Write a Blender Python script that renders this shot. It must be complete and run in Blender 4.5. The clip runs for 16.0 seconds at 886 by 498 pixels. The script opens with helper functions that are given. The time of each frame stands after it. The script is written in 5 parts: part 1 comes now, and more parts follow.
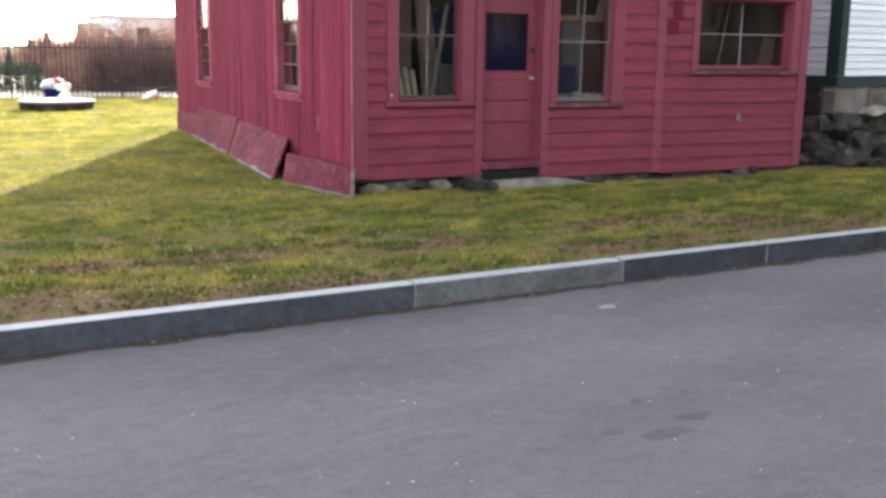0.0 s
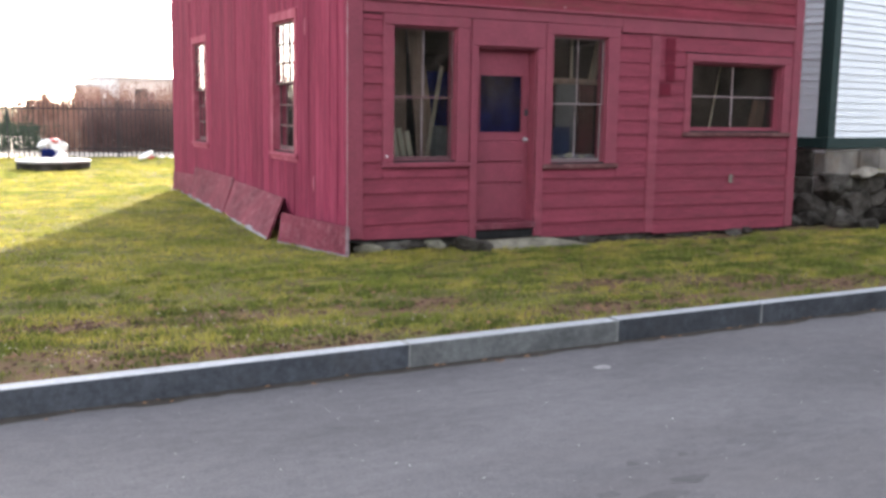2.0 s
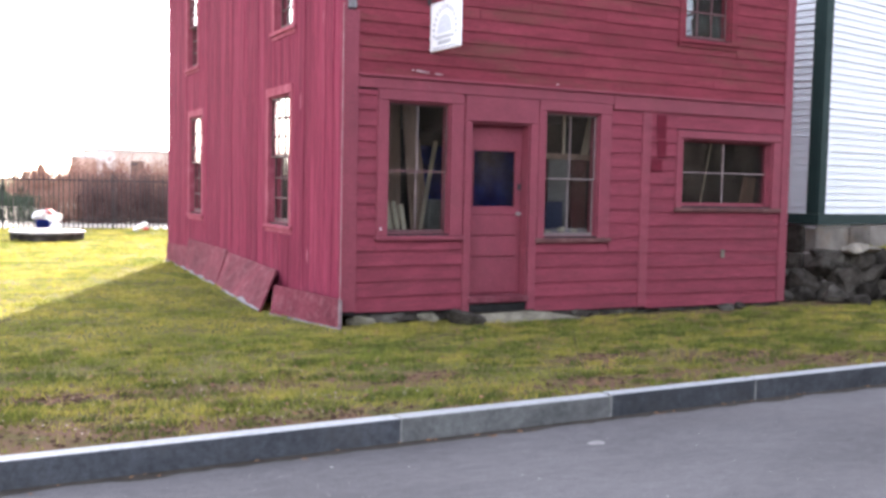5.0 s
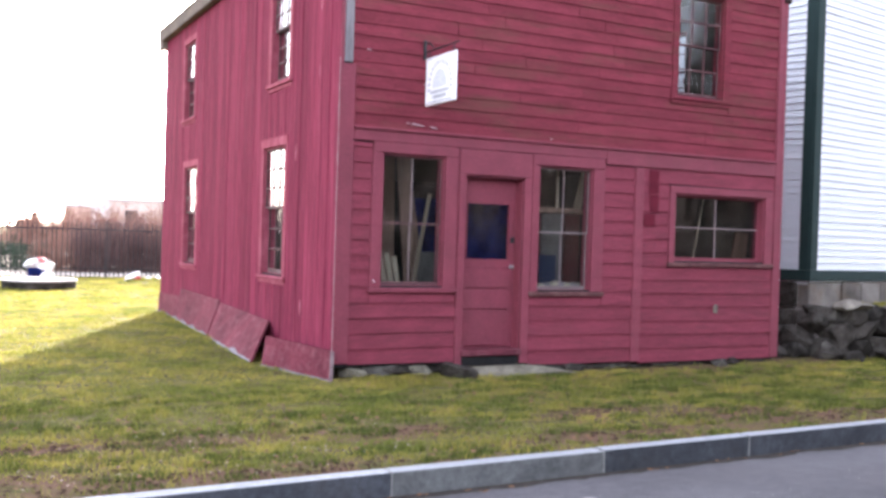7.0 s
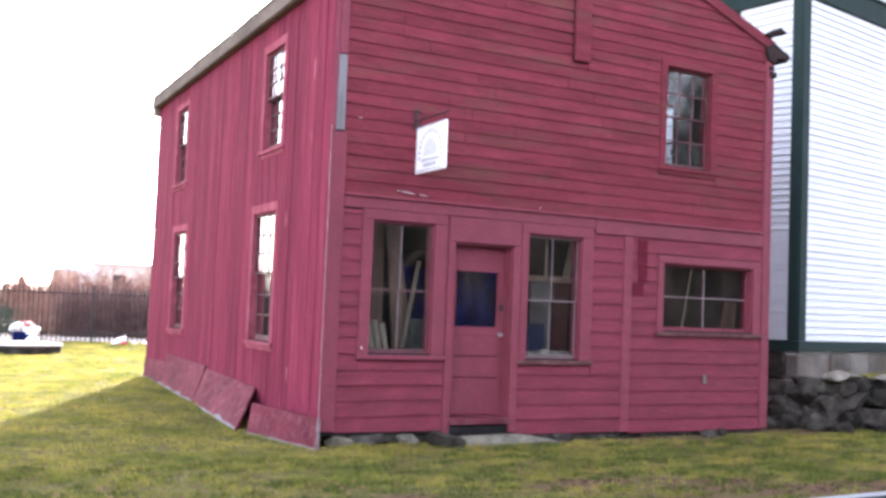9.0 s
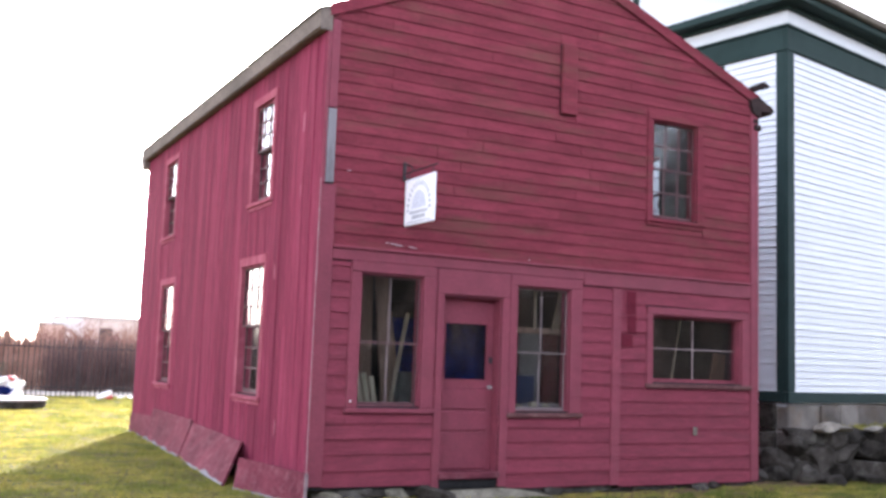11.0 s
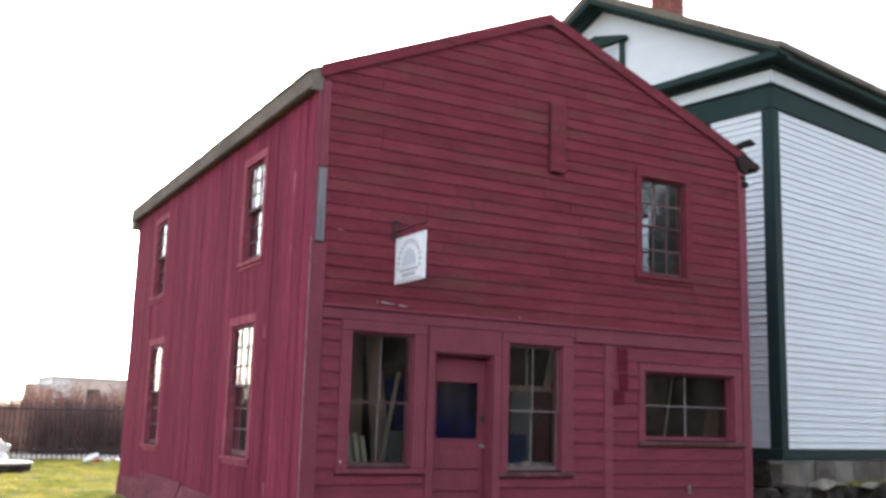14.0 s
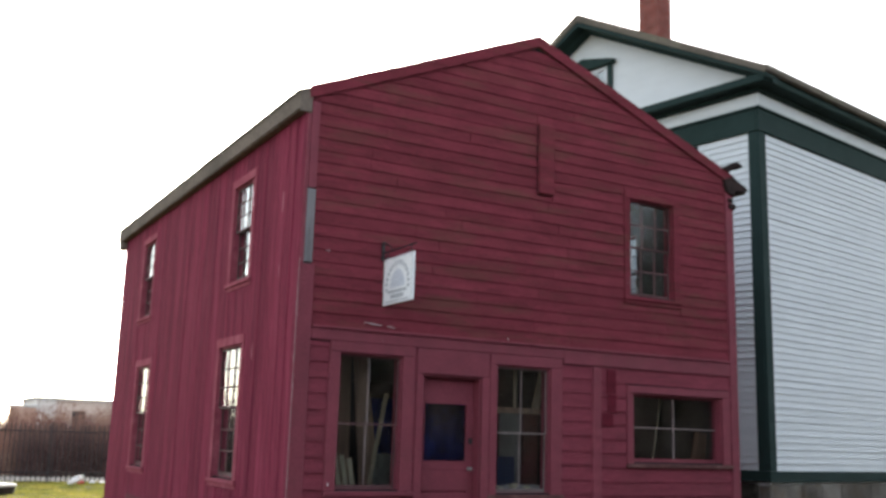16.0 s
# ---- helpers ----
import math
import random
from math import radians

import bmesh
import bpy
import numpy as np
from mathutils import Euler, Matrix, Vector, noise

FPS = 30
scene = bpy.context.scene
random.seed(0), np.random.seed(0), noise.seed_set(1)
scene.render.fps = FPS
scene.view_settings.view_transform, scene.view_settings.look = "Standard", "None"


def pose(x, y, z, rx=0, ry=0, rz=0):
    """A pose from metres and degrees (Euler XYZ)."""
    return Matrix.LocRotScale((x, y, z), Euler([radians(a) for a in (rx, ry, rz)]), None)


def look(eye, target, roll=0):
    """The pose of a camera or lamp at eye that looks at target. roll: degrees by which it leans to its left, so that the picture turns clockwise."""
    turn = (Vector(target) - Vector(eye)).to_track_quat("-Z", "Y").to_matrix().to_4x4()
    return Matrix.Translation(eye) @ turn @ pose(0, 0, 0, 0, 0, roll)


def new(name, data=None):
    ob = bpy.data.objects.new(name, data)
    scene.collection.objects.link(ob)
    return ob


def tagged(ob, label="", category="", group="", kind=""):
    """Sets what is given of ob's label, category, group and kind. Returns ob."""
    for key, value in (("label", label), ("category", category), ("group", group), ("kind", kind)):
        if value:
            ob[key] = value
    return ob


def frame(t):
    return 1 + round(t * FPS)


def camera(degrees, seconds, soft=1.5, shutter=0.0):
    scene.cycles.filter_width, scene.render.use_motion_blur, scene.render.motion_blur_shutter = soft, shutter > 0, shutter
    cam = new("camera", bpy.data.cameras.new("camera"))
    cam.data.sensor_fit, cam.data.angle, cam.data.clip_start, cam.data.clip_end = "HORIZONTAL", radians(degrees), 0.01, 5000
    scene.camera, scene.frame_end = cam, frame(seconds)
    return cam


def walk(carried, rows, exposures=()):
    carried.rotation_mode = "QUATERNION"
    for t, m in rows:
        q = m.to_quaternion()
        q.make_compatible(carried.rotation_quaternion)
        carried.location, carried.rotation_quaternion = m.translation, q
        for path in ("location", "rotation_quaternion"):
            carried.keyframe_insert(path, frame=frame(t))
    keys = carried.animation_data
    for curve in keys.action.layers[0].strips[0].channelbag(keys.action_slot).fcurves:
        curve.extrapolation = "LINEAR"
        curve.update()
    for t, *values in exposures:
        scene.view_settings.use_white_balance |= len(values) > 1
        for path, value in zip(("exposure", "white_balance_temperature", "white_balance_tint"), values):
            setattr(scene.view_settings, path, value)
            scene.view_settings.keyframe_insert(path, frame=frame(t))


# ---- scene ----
cam = camera(48.76, 16.0, soft=3.2)
EYE = (-3.851, -10.004, 1.57)
ROWS = [
    (0.0, -26.185, -11.517, -0.674), (0.5, -26.276, -10.643, -0.768), (1.0, -26.557, -9.533, -0.956), (1.5, -26.580, -8.789, -0.951),
    (2.0, -26.493, -8.005, -0.796), (2.5, -26.699, -7.164, -0.943), (3.0, -26.793, -6.402, -1.220), (3.5, -26.828, -5.904, -1.234),
    (4.0, -26.842, -5.129, -1.151), (6.5, -27.099, -1.556, -1.653), (7.0, -27.238, -0.633, -1.792), (7.5, -27.287, 0.249, -1.855),
    (8.0, -27.613, 1.447, -2.066), (8.5, -27.973, 2.587, -2.320), (9.0, -27.893, 3.335, -2.303), (11.5, -28.656, 7.178, -1.973),
    (12.0, -28.832, 7.836, -1.745), (12.5, -29.063, 8.377, -1.726), (13.0, -29.076, 8.915, -1.655), (13.5, -29.051, 9.311, -1.645),
    (14.0, -29.041, 9.819, -1.619), (14.5, -29.169, 10.260, -1.534), (15.0, -29.371, 10.607, -1.544), (15.5, -29.434, 10.841, -1.543),
    (16.0, -29.732, 11.085, -1.649),
]
EXPOSURES = [(0.0, 3.19, 6900, 14), (4.0, 3.5, 6750, 17), (9.0, 3.6, 6400, 23), (11.5, 3.3, 6400, 20), (12.5, 3.05, 6400, 17), (14.5, 2.6, 6600, 11), (16.0, 2.3, 6700, 9)]
walk(cam, [(t, pose(*EYE, 90 + pitch, roll, yaw)) for t, yaw, pitch, roll in ROWS], EXPOSURES)

# ---- daylight: a low hazy sun behind the building ----
SUN_AZ, SUN_EL = 23.3, 19.0          # degrees east of +y, degrees up
world = bpy.data.worlds.new("sky")
scene.world = world
world.use_nodes = True
wn = world.node_tree
sky = wn.nodes.new("ShaderNodeTexSky")
sky.sky_type = 'NISHITA'
sky.sun_disc = False
sky.sun_elevation = radians(SUN_EL)
sky.sun_rotation = radians(SUN_AZ)
sky.air_density, sky.dust_density, sky.ozone_density = 1.0, 1.2, 1.0
haze = wn.nodes.new("ShaderNodeHueSaturation")
haze.inputs["Saturation"].default_value = 0.45
wn.links.new(sky.outputs[0], haze.inputs["Color"])
wn.links.new(haze.outputs[0], wn.nodes["Background"].inputs[0])
wn.nodes["Background"].inputs[1].default_value = 0.12
sun = new("sun", bpy.data.lights.new("sun", 'SUN'))
sun.data.energy, sun.data.angle, sun.data.color = 2.6, radians(0.6), (1.0, 0.93, 0.82)
_az, _el = radians(SUN_AZ), radians(SUN_EL)
sun.matrix_world = look((30 * math.sin(_az), 30 * math.cos(_az), 30 * math.tan(_el)), (0, 0, 0))


# ---- materials ----
def ramp(nt, src, stops):
    n = nt.nodes.new("ShaderNodeValToRGB")
    el = n.color_ramp.elements
    while len(el) < len(stops):
        el.new(0.5)
    for e, (pos, c) in zip(el, stops):
        e.position, e.color = pos, (*c, 1)
    nt.links.new(src, n.inputs[0])
    return n.outputs[0]


def noise_tex(nt, scale, detail=4, stretch=(1, 1, 1), rough=0.6):
    mp = nt.nodes.new("ShaderNodeMapping")
    mp.inputs["Scale"].default_value = stretch
    n = nt.nodes.new("ShaderNodeTexNoise")
    n.inputs["Scale"].default_value, n.inputs["Detail"].default_value = scale, detail
    n.inputs["Roughness"].default_value = rough
    geo = nt.nodes.new("ShaderNodeNewGeometry")
    nt.links.new(geo.outputs["Position"], mp.inputs["Vector"])
    nt.links.new(mp.outputs[0], n.inputs["Vector"])
    return n.outputs[0]


def mix(nt, kind, fac, a, b):
    n = nt.nodes.new("ShaderNodeMix")
    n.data_type, n.blend_type = 'RGBA', kind
    for sock, v in ((n.inputs[0], fac), (n.inputs[6], a), (n.inputs[7], b)):
        if isinstance(v, (int, float)):
            sock.default_value = v
        elif isinstance(v, tuple):
            sock.default_value = (*v, 1)
        else:
            nt.links.new(v, sock)
    return n.outputs[2]


def material(name, light, dark, scale=3.0, stretch=(1, 1, 1), rough=0.8, bump=0.3, fine=40.0, fine_amount=0.35,
             stain=None, stain_scale=1.2, stain_amount=0.5, per_piece=0.0, metal=0.0, bump_dist=0.006, mid=0.0, mid_scale=8.0):
    """A two-scale procedural surface: broad mottling, fine grain with relief, optional stains and change from piece to piece."""
    m = bpy.data.materials.new(name)
    m.use_nodes = True
    nt = m.node_tree
    bsdf = nt.nodes["Principled BSDF"]
    col = ramp(nt, noise_tex(nt, scale, 5, stretch), [(0.3, dark), (0.7, light)])
    grain = noise_tex(nt, fine, 4, stretch)
    g = ramp(nt, grain, [(0.25, (1 - fine_amount,) * 3), (0.7, (1.0,) * 3)])
    col = mix(nt, 'MULTIPLY', 1.0, col, g)
    if mid:
        k = ramp(nt, noise_tex(nt, mid_scale, 6, stretch, 0.75), [(0.3, (1 - mid,) * 3), (0.7, (1.0 + mid * 0.4,) * 3)])
        col = mix(nt, 'MULTIPLY', 1.0, col, k)
    if stain:
        s = ramp(nt, noise_tex(nt, stain_scale, 6, stretch, 0.7), [(0.5, (0, 0, 0)), (0.72, (stain_amount,) * 3)])
        col = mix(nt, 'MIX', s, col, stain)
    if per_piece:
        info = nt.nodes.new("ShaderNodeObjectInfo")
        v = ramp(nt, info.outputs["Random"], [(0.0, (1 - per_piece,) * 3), (1.0, (1.0,) * 3)])
        col = mix(nt, 'MULTIPLY', 1.0, col, v)
    nt.links.new(col, bsdf.inputs["Base Color"])
    bsdf.inputs["Roughness"].default_value, bsdf.inputs["Metallic"].default_value = rough, metal
    bsdf.inputs["Specular IOR Level"].default_value = 0.5 if rough < 0.6 else (0.3 if rough < 0.74 else (0.12 if rough < 0.87 else 0.04))
    if bump:
        b = nt.nodes.new("ShaderNodeBump")
        b.inputs["Strength"].default_value, b.inputs["Distance"].default_value = bump, bump_dist
        nt.links.new(grain, b.inputs["Height"])
        nt.links.new(b.outputs[0], bsdf.inputs["Normal"])
    return m


RED, RED_D = (0.248, 0.047, 0.072), (0.184, 0.036, 0.054)
red_h = material("red_clapboard_paint", RED, RED_D, 1.6, (1, 1, 6), 0.75, 0.35, 26, 0.35, (0.09, 0.03, 0.034), 0.9, 0.4, 0.1, mid=0.25, mid_scale=3.0)
red_u = material("weathered_red_clapboard_paint", (0.25, 0.047, 0.068), (0.17, 0.036, 0.047), 1.3, (1, 1, 5), 0.88, 0.4, 24, 0.35, (0.115, 0.056, 0.042), 0.8, 0.75, 0.14, mid=0.3, mid_scale=2.2)
red_v = material("red_board_paint", (0.285, 0.041, 0.082), (0.19, 0.027, 0.055), 2.6, (4, 4, 0.22), 0.9, 0.5, 26, 0.4, (0.32, 0.08, 0.12), 3.0, 0.3, 0.24, mid=0.36, mid_scale=6.0)
red_side = material("red_side_trim_paint", (0.33, 0.08, 0.112), (0.25, 0.056, 0.082), 3, (1, 1, 1), 0.88, 0.3, 40, 0.3, (0.34, 0.12, 0.15), 6.0, 0.5, 0.1)
red_t = material("red_trim_paint", (0.232, 0.044, 0.067), (0.18, 0.034, 0.053), 3, (1, 1, 1), 0.72, 0.3, 30, 0.3, (0.12, 0.035, 0.04), 2.0, 0.35, 0.1)
red_worn = material("worn_red_paint", (0.205, 0.05, 0.068), (0.12, 0.032, 0.043), 2.2, (1, 1, 1), 0.88, 0.5, 30, 0.4, (0.26, 0.15, 0.16), 9.0, 0.35, 0.1, mid=0.2, mid_scale=4.0)
end_grain = material("weathered_end_grain", (0.3, 0.22, 0.225), (0.13, 0.09, 0.095), 9, (1, 1, 1), 0.92, 0.3, 40, 0.4)
bare = material("bare_grey_wood", (0.27, 0.255, 0.265), (0.15, 0.14, 0.148), 3, (4, 4, 0.4), 0.9, 0.4, 30, 0.3)
# Near black: the unlit rooms' darkness is put into the wood's colour.
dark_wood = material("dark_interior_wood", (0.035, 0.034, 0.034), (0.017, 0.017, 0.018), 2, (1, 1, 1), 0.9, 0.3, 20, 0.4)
pale_wood = material("pale_plank_wood", (0.3, 0.26, 0.2), (0.18, 0.15, 0.11), 2, (6, 6, 0.5), 0.8, 0.3, 20, 0.3)
shingle = material("weathered_roof_shingle", (0.2, 0.17, 0.14), (0.11, 0.095, 0.08), 2, (1, 1, 1), 0.95, 0.6, 30, 0.4, (0.14, 0.15, 0.09), 1.0, 0.5, 0.2)
white_p = material("white_clapboard_paint", (0.57, 0.595, 0.62), (0.52, 0.545, 0.57), 1.5, (1, 1, 4), 0.55, 0.1, 30, 0.07, None, 1, 0, 0.04)
green_p = material("dark_green_trim_paint", (0.021, 0.04, 0.038), (0.015, 0.03, 0.028), 2, (1, 1, 1), 0.75, 0.1, 40, 0.2)
brick_m = material("red_chimney_brick", (0.3, 0.085, 0.07), (0.2, 0.055, 0.048), 6, (1, 1, 1), 0.9, 0.4, 40, 0.3, None, 1, 0, 0.3)
mortar = material("lime_mortar", (0.42, 0.39, 0.36), (0.32, 0.3, 0.28), 6, (1, 1, 1), 0.95, 0.4, 60, 0.3)
granite = material("grey_granite", (0.33, 0.315, 0.29), (0.2, 0.19, 0.175), 5, (1, 1, 1), 0.8, 0.5, 120, 0.35, (0.13, 0.12, 0.105), 2.0, 0.6, 0.25)
# Kerb faces darker, tops lighter: the sky's light is put into the granite's colour.
kerb_m = material("shaded_granite_face", (0.102, 0.112, 0.126), (0.055, 0.061, 0.07), 4, (1, 1, 1), 0.75, 0.5, 140, 0.3, (0.06, 0.058, 0.056), 3.0, 0.6, 0.4, mid=0.4, mid_scale=18.0)
kerb_top_m = material("skylit_granite_top", (0.42, 0.44, 0.45), (0.33, 0.345, 0.355), 4, (1, 1, 1), 0.75, 0.4, 140, 0.25, (0.25, 0.25, 0.26), 4.0, 0.4, 0.15, mid=0.25, mid_scale=18.0)
rock_m = material("lichened_field_stone", (0.1, 0.088, 0.075), (0.022, 0.019, 0.016), 5, (1, 1, 1), 0.95, 0.8, 30, 0.5, (0.24, 0.23, 0.2), 3.0, 0.45, 0.6)
base_stone = material("stained_foundation_granite", (0.27, 0.245, 0.22), (0.11, 0.096, 0.084), 1.6, (1, 1, 1), 0.9, 0.5, 60, 0.35, (0.15, 0.105, 0.07), 1.5, 0.7, 0.35)
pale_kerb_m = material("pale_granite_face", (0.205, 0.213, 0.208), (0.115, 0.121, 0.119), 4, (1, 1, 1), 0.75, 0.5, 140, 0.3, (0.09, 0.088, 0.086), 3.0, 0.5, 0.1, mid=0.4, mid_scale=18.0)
step_m = material("mossy_doorstep_stone", (0.26, 0.24, 0.185), (0.09, 0.082, 0.064), 5, (1, 1, 1), 0.9, 0.8, 40, 0.4, (0.09, 0.085, 0.06), 4.0, 0.6)
sill_m = material("worn_brown_sill_paint", (0.15, 0.055, 0.056), (0.08, 0.038, 0.038), 5, (1, 1, 1), 0.85, 0.3, 40, 0.3, (0.17, 0.12, 0.11), 5.0, 0.5)
worn_edge_m = material("paint_worn_off_edge", (0.42, 0.3, 0.31), (0.26, 0.1, 0.12), 5, (1, 1, 1.5), 0.9, 0.3, 40, 0.3)
asphalt = material("worn_asphalt", (0.176, 0.169, 0.174), (0.112, 0.108, 0.112), 0.6, (0.5, 1, 1), 0.9, 0.7, 130, 0.5, (0.11, 0.102, 0.102), 0.5, 0.7, mid=0.2, mid_scale=16.0)
soil = material("winter_lawn_soil", (0.17, 0.15, 0.06), (0.1, 0.095, 0.036), 1.4, (1, 1, 1), 1.0, 0.6, 50, 0.5, (0.11, 0.075, 0.045), 2.2, 0.9, mid=0.6, mid_scale=13.0)
concrete = material("pale_concrete", (0.6, 0.59, 0.57), (0.48, 0.47, 0.45), 3, (1, 1, 1), 0.9, 0.4, 60, 0.2)
iron = material("black_iron", (0.03, 0.03, 0.035), (0.02, 0.02, 0.022), 5, (1, 1, 1), 0.6, 0.2, 60, 0.3, (0.08, 0.05, 0.035), 5, 0.4)
steel = material("brushed_steel", (0.5, 0.49, 0.48), (0.36, 0.35, 0.34), 5, (1, 1, 1), 0.5, 0.1, 60, 0.1, metal=1.0)
black = material("dark_void_cloth", (0.02, 0.02, 0.03), (0.012, 0.012, 0.018), 5, (1, 1, 1), 0.9, 0.1)
blue = material("blue_tarpaulin", (0.012, 0.022, 0.12), (0.003, 0.005, 0.026), 5, (1, 1, 1), 0.88, 0.3, 15, 0.4)
sign_w = material("white_sign_paint", (0.85, 0.86, 0.88), (0.78, 0.8, 0.83), 3, (1, 1, 1), 0.5, 0.05, 40, 0.05)
sign_g = material("faded_grey_lettering", (0.45, 0.47, 0.5), (0.38, 0.4, 0.44), 6, (1, 1, 1), 0.6, 0.05, 40, 0.1)
twig = material("brown_twigs", (0.3, 0.17, 0.13), (0.18, 0.1, 0.08), 1.0, (1, 1, 1), 0.95, 0.0, 20, 0.3)
evergreen = material("evergreen_needles", (0.05, 0.075, 0.05), (0.025, 0.045, 0.03), 1.0, (1, 1, 1), 0.95, 0.0, 20, 0.3)
plastic_w = material("white_plastic", (0.8, 0.8, 0.8), (0.72, 0.72, 0.72), 4, (1, 1, 1), 0.5, 0.05, 30, 0.1)
plastic_r = material("red_plastic", (0.5, 0.06, 0.06), (0.4, 0.05, 0.05), 4, (1, 1, 1), 0.5, 0.05, 30, 0.1)
sand = material("pale_gravel_lot", (0.5, 0.45, 0.38), (0.38, 0.34, 0.29), 0.5, (1, 1, 1), 1.0, 0.3, 20, 0.2)


def add_earth_patch(m, x, y, rx, ry, colour):
    """Worn bare earth of an oval shape, broken up by noise, mixed over a ground material."""
    nt = m.node_tree
    b = nt.nodes["Principled BSDF"]
    old = b.inputs["Base Color"].links[0].from_socket
    geo = nt.nodes.new("ShaderNodeNewGeometry")
    mp = nt.nodes.new("ShaderNodeMapping")
    mp.inputs["Location"].default_value = (-x / rx, -y / ry, 0)
    mp.inputs["Scale"].default_value = (1 / rx, 1 / ry, 0)
    g = nt.nodes.new("ShaderNodeTexGradient")
    g.gradient_type = 'SPHERICAL'
    nt.links.new(geo.outputs["Position"], mp.inputs["Vector"])
    nt.links.new(mp.outputs[0], g.inputs["Vector"])
    k = mix(nt, 'MULTIPLY', 1.0, ramp(nt, g.outputs["Fac"], [(0.0, (0, 0, 0)), (0.5, (1, 1, 1))]), ramp(nt, noise_tex(nt, 3.0, 5), [(0.38, (0, 0, 0)), (0.55, (1, 1, 1))]))
    nt.links.new(mix(nt, 'MIX', k, old, colour), b.inputs["Base Color"])


EARTH = ((-2.3, -2.68, 1.0, 0.26), (-3.5, -3.8, 0.8, 0.32), (-1.8, -3.88, 0.9, 0.16), (-3.4, -2.72, 0.45, 0.14), (-0.45, -2.9, 0.45, 0.16), (1.65, -2.62, 0.5, 0.16), (1.0, -3.55, 0.8, 0.2), (2.9, -3.05, 0.7, 0.2), (4.2, -3.5, 1.4, 0.22))
for px_, py_, rx_, ry_ in EARTH + ((4.6, -0.1, 2.6, 0.4),):
    add_earth_patch(soil, px_, py_, rx_ * 2.2, ry_ * 2.2, (0.115, 0.07, 0.046))


def glass_material(name, tint=(0.9, 0.93, 0.93)):
    m = bpy.data.materials.new(name)
    m.use_nodes = True
    nt = m.node_tree
    b = nt.nodes["Principled BSDF"]
    b.inputs["Base Color"].default_value = (*tint, 1)
    b.inputs["Roughness"].default_value, b.inputs["IOR"].default_value = 0.02, 1.52
    b.inputs["Transmission Weight"].default_value = 1.0
    bp = nt.nodes.new("ShaderNodeBump")
    bp.inputs["Strength"].default_value, bp.inputs["Distance"].default_value = 0.06, 0.004
    nt.links.new(noise_tex(nt, 3.5, 2), bp.inputs["Height"])
    nt.links.new(bp.outputs[0], b.inputs["Normal"])
    return m


glass = glass_material("old_window_glass")


# ---- mesh helpers ----
def mesh_object(name, verts, faces, mat, parent=None, label=""):
    me = bpy.data.meshes.new(name)
    me.from_pydata([tuple(v) for v in verts], [], faces)
    me.update()
    me.materials.append(mat)
    ob = new(name, me)
    if parent:
        ob.parent = parent
    if label:
        ob["label"] = label
    return ob


BOX_FACES = [(0, 3, 2, 1), (4, 5, 6, 7), (0, 1, 5, 4), (1, 2, 6, 5), (2, 3, 7, 6), (3, 0, 4, 7)]


def box_verts(x0, x1, y0, y1, z0, z1):
    return [(x0, y0, z0), (x1, y0, z0), (x1, y1, z0), (x0, y1, z0), (x0, y0, z1), (x1, y0, z1), (x1, y1, z1), (x0, y1, z1)]


def boxes_object(name, boxes, mat, parent=None, label=""):
    v, f = [], []
    for b in boxes:
        n = len(v)
        v += box_verts(*b)
        f += [tuple(i + n for i in q) for q in BOX_FACES]
    return mesh_object(name, v, f, mat, parent, label)


def part(name, bm, mat, parent=None, label=""):
    me = bpy.data.meshes.new(name)
    bmesh.ops.recalc_face_normals(bm, faces=bm.faces)
    bm.to_mesh(me)
    bm.free()
    me.materials.append(mat)
    ob = new(name, me)
    if parent:
        ob.parent = parent
    if label:
        ob["label"] = label
    return ob


def soft_box(name, x0, x1, y0, y1, z0, z1, mat, parent=None, label="", bevel=0.006, segments=1):
    """A box with worn, rounded edges."""
    bm = bmesh.new()
    bmesh.ops.create_cube(bm, size=1.0, matrix=Matrix.Translation(((x0 + x1) / 2, (y0 + y1) / 2, (z0 + z1) / 2)) @ Matrix.Diagonal((x1 - x0, y1 - y0, z1 - z0, 1)))
    bmesh.ops.bevel(bm, geom=bm.edges[:], offset=bevel, segments=segments, profile=0.6, affect='EDGES')
    return part(name, bm, mat, parent, label)


def prism(name, outline, depth0, depth1, mat, parent=None, label="", axis="y"):
    """An outline in x and z (or y and z) pushed out from depth0 to depth1 along the other axis."""
    n = len(outline)
    if axis == "y":
        v = [(a, depth0, b) for a, b in outline] + [(a, depth1, b) for a, b in outline]
    else:
        v = [(depth0, a, b) for a, b in outline] + [(depth1, a, b) for a, b in outline]
    f = [tuple(range(n)), tuple(range(2 * n - 1, n - 1, -1))] + [(i, i + n, (i + 1) % n + n, (i + 1) % n) for i in range(n)]
    bm = bmesh.new()
    vs = [bm.verts.new(p) for p in v]
    for q in f:
        bm.faces.new([vs[i] for i in q])
    return part(name, bm, mat, parent, label)


def empty(name, m=None, label="", category="", group="", kind=""):
    e = new(name)
    e.empty_display_size = 0.2
    if m is not None:
        e.matrix_world = m
    return tagged(e, label, category, group, kind)


